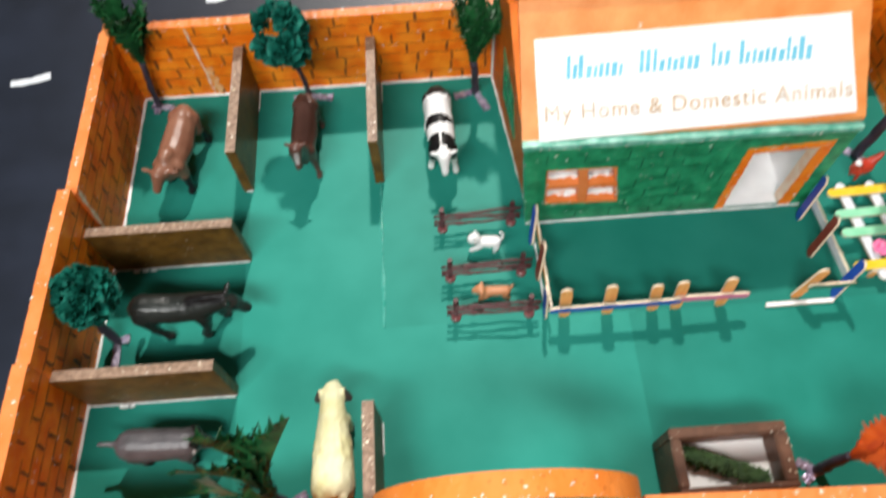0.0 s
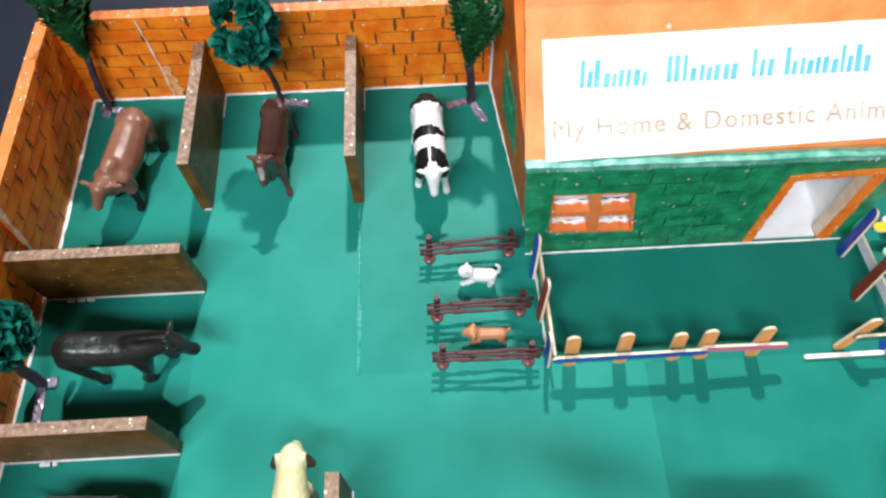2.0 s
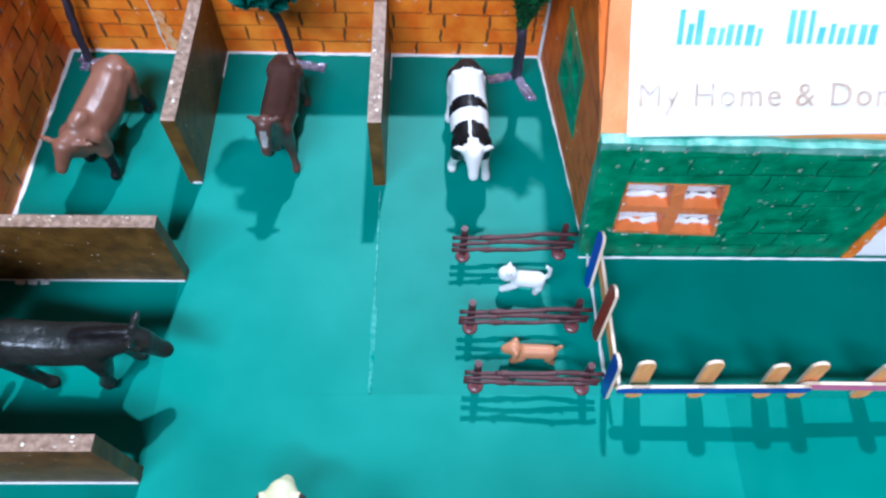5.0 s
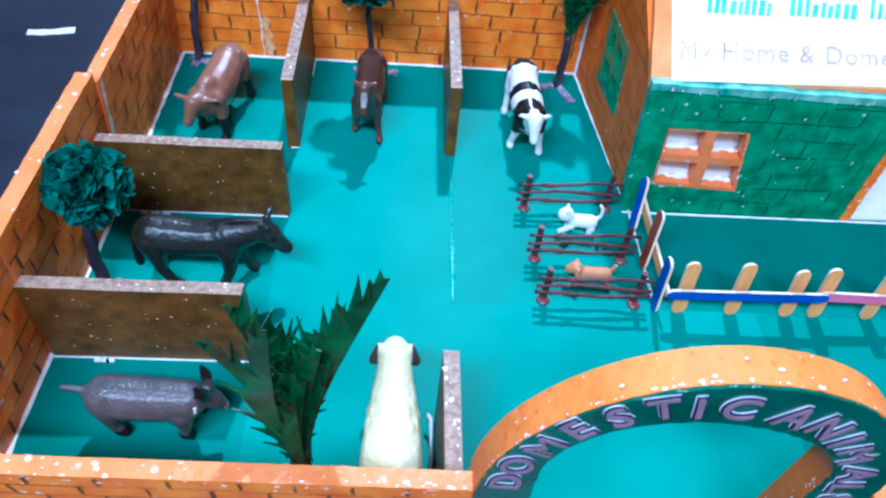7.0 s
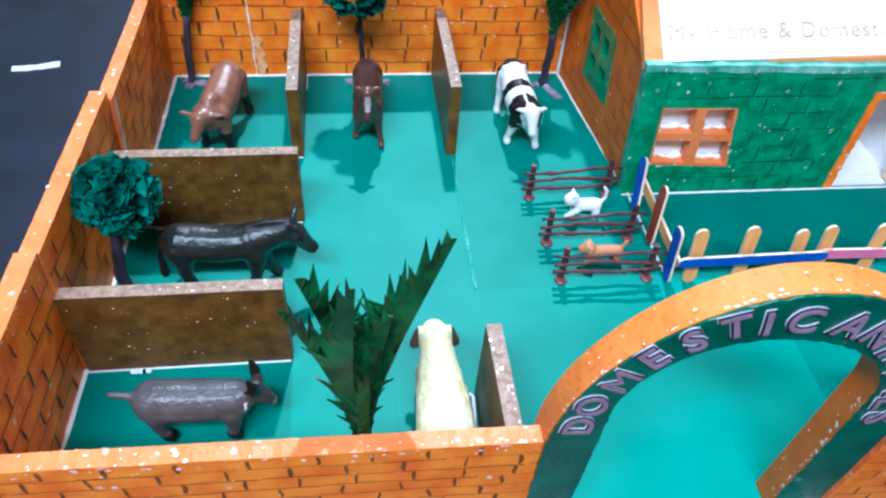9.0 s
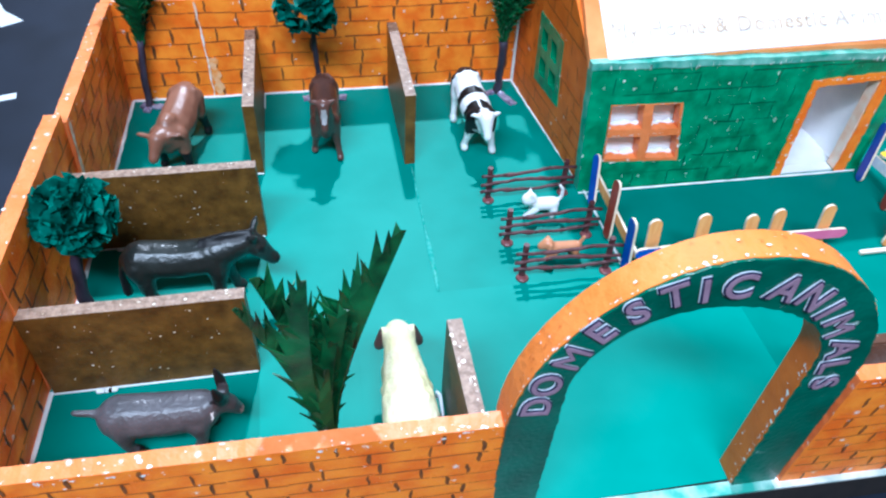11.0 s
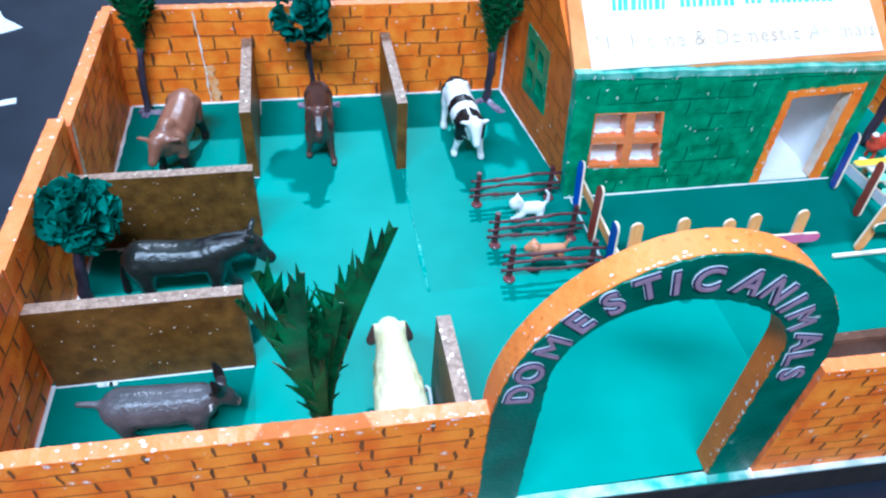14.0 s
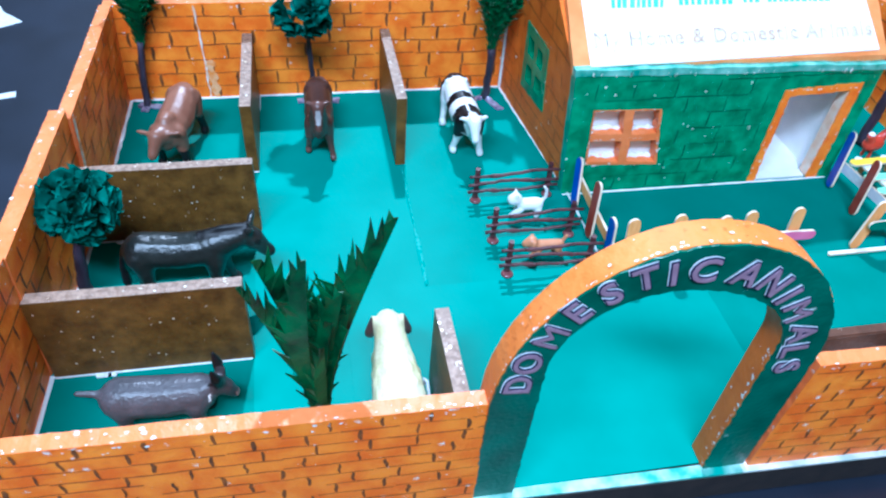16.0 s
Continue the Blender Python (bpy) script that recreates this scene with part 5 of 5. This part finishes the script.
pompom_crown(t2, (-0.06, -0.35, 1.68), 0.42, CREPE, 202, 6, tall=1.2, spread=0.60)

t3 = tree(5.20, -0.33, "small paper tree with a tall feathery frond beside the house")
stem(t3, [(0, 0, 0.0), (-0.01, -0.06, 0.35), (-0.05, -0.24, 0.95)], 0.06, 0.055, rng)
foil_foot(t3, rng, ((3.35, 0.34), (-1.15, 0.40)))
fr = []
for k in range(9):
    a = 2.39996 * k + 0.2
    out = 0.16 + 0.30 * (k % 3) / 2
    fr.append(((-0.06 + 0.02 * math.cos(a), -0.22 + 0.02 * math.sin(a), 0.84 + 0.012 * k), (-0.03 + out * math.cos(a) * 1.05, -0.12 + 0.5 * out * math.sin(a), 2.25 - 0.4 * out - 0.02 * k), (-math.sin(a), math.cos(a), 0.1), 0.26))
leaf_crown(t3, fr, 203, teeth=20, pale=0.12, cut=0.45, sweep=0.07, fat=0.65)

t4 = tree(0.14, -4.08, "small paper tree with a ball of green crepe beside the donkey")
stem(t4, [(0, 0, 0), (-0.03, 0.03, 0.35), (0.05, 0.02, 0.8), (0.11, 0.04, 1.15)], 0.066, 0.05, rng)
foil_foot(t4, rng, ((-1.55, 0.46), (0.2, 0.16)))
pompom_crown(t4, (0.17, 0.04, 1.36), 0.41, CREPE, 204, 7)

t5 = tree(2.45, -6.32, "paper palm with broad saw-toothed dark green fronds behind the front wall")
stem(t5, [(0, 0, 0), (-0.07, 0.05, 0.4), (-0.07, 0.08, 0.85)], 0.08, 0.06, rng)
foil_foot(t5, rng, ((0.5, 0.26), (3.6, 0.17)))


def palm_fronds(seed, teeth, fronds, **style):
    leaf_crown(t5, [((a[0] - 0.03, a[1] + 0.08, a[2]), (b[0] - 0.03, b[1] + 0.08, b[2]), across, width) for a, b, across, width in fronds], seed, both=False, teeth=teeth, **style)


# the long outer blades keep their smooth edge outside, the shorter ones stand between them
palm_fronds(205, 17, [((0.06, 0.0, 0.62), (0.62, 0.34, 2.65), (-1, 0.1, 0.3), 0.39)], pale=0.12, cut=0.44, sweep=0.15, fat=0.60, arc=0.058)
palm_fronds(206, 15, [((-0.06, -0.03, 0.66), (-0.47, -0.14, 2.48), (1, 0.1, 0.4), 0.23), ((-0.04, 0.03, 0.68), (-0.39, 0.17, 2.42), (1, 0.1, 0.3), 0.40)], pale=0.25, cut=0.44, sweep=0.15, fat=0.55, arc=0.03)
palm_fronds(207, 15, [((0.05, -0.02, 0.66), (-0.01, -0.14, 2.80), (-1, 0.1, 0.2), 0.30), ((0.07, 0.03, 0.66), (0.22, 0.10, 2.20), (-1, 0.2, 0.1), 0.32), ((0.06, 0.04, 0.66), (0.40, 0.26, 2.35), (-1, 0.6, 0.1), 0.32)], pale=0.03, cut=0.46, sweep=0.15, fat=0.7, arc=0.03)
palm_fronds(208, 12, [((0.05, -0.03, 0.64), (0.14, -0.02, 2.02), (-1, 0.5, 0), 0.28), ((-0.05, -0.03, 0.64), (-0.24, -0.05, 2.06), (1, 0.5, 0.2), 0.30), ((0.04, -0.06, 0.64), (0.03, -0.08, 1.84), (-1, -0.5, 0), 0.22),
                      ((0.0, 0.08, 0.66), (-0.16, 0.22, 2.15), (1, 0.6, 0.2), 0.32), ((0.04, -0.05, 0.64), (0.26, -0.02, 1.90), (-0.6, 1, 0), 0.24), ((0.0, -0.03, 0.64), (-0.10, 0.0, 1.70), (0.4, 1, 0), 0.22),
                      ((0.05, 0.02, 0.64), (0.28, 0.12, 2.02), (-1, 0.3, 0), 0.32), ((0.0, 0.0, 0.64), (-0.02, 0.04, 2.12), (1, 0.3, 0), 0.30), ((0.0, -0.04, 0.64), (-0.14, -0.06, 1.90), (1, -0.3, 0), 0.28)], pale=0.02, cut=0.46, sweep=0.16, fat=0.7, arc=0.02)

t6 = tree(10.65, -2.0, "small paper tree with yellow-green crepe crown past the house")
stem(t6, [(0, 0, 0), (0.02, 0.0, 0.6), (0.05, 0.0, 1.4), (0.05, 0.0, 1.9)], 0.075, 0.06, rng)
foil_foot(t6, rng, ((-1.0, 0.2), (2.5, 0.2)))
pompom_crown(t6, (0.05, 0.02, 2.25), 0.5, CREPE_YELLOW, 208, 8, "ruffled yellow-green crepe-paper crown")

t7 = tree(8.73, -6.36, "small paper tree with orange-red fronds inside the front wall")
stem(t7, [(0, 0, 0), (0.05, 0.02, 0.3), (0.14, 0.05, 0.6)], 0.07, 0.055, rng)
foil_foot(t7, rng, ((2.6, 0.24), (3.7, 0.2)))
leaf_crown(t7, [((0.14, 0.05, 0.55), (0.14 + 0.55 * math.cos(a), 0.05 + 0.45 * math.sin(a), 1.5), (-math.sin(a), math.cos(a), 0), 0.2) for a in (0.9, 0.45, 0.0, -0.4, -0.8)], 209, LEAF_ORANGE, True, teeth=15)

# ---- feed trough ----
trough = tagged(thing("feed_trough", 7.515, -6.255, 0.02, "brown card feed trough with grass and white paper inside", "trough"))
for name, a, b in (("side_panel", (-0.655, 0.235, 0), (0.655, 0.355, 0.78)), ("side_panel", (-0.655, -0.36, 0), (0.655, -0.29, 0.77)), ("end_panel", (-0.655, -0.29, 0), (-0.535, 0.235, 0.775)), ("end_panel", (0.505, -0.29, 0), (0.655, 0.235, 0.77))):
    part(name, box(bmesh.new(), a, b, bevel=0.015), WELL, trough, "speckled brown card panel")
part("lining", box(bmesh.new(), (-0.533, -0.288, 0.38), (0.503, 0.233, 0.43)), SIGN, trough, "white paper lining")
bits, rng = bmesh.new(), random.Random(72)
for k in range(26):
    a, b = rng.choice(((rng.uniform(-0.64, 0.64), rng.uniform(0.22, 0.35)), (rng.uniform(-0.65, -0.54), rng.uniform(-0.3, 0.3)), (rng.uniform(0.51, 0.65), rng.uniform(-0.3, 0.3))))
    chip(bits, lambda p, q: Vector((a + p, b + q, 0.785)), 0, rng, 0.6)
part("pale_speck", bits, FLECK, trough, "pale worn specks on the rim")["kind"] = "stuff"
grass_ob = thing("grass_bundle", 7.515, -6.255, 0.452, "dark green dried grass lying in the trough", "grass")
bm, rng = bmesh.new(), random.Random(31)
for k in range(1300):
    t = rng.uniform(0, 1)
    heap = rng.uniform(0, 1)
    c = Vector((-0.46 + 0.90 * t, 0.13 - 0.36 * t, 0.012 + (0.17 - 0.09 * t) * heap)) + Vector((rng.uniform(-0.05, 0.05), rng.uniform(-0.10, 0.09) * (1.2 - 0.6 * heap), 0))
    c.x, c.y = max(-0.47, min(0.44, c.x)), max(-0.24, min(0.16, c.y))
    way = Vector((rng.uniform(-1, 1) + 0.5, rng.uniform(-1, 1) - 0.2, rng.uniform(-0.1, 0.4))).normalized() * rng.uniform(0.05, 0.11)
    ribbon(bm, [c - way / 2, c + Vector((0, 0, 0.01)), c + way / 2], lambda k: 0.020 * (1.1 - k), (0.2, 0.3, 1))
part("blade", bm, GRASS, grass_ob, "dried grass blades")["kind"] = "stuff"

# small scraps in the pens
bm = bmesh.new()
tube(bm, [(0.0, -0.42, 0.014), (0.004, -0.2, 0.02), (0.0, 0.04, 0.035), (-0.004, 0.16, 0.09), (-0.012, 0.24, 0.16), (-0.03, 0.27, 0.165), (-0.04, 0.24, 0.11)], [0.012, 0.015, 0.017, 0.018, 0.02, 0.018, 0.012], 7)
curl = part("paper_curl", bm, PALE_CUT, None, smooth=True)
curl.matrix_basis = pose(3.435 * U, -5.80 * U, 0.012 * U)
tagged(curl, "thin curled strip of white paper along the partition foot", "paper scrap")
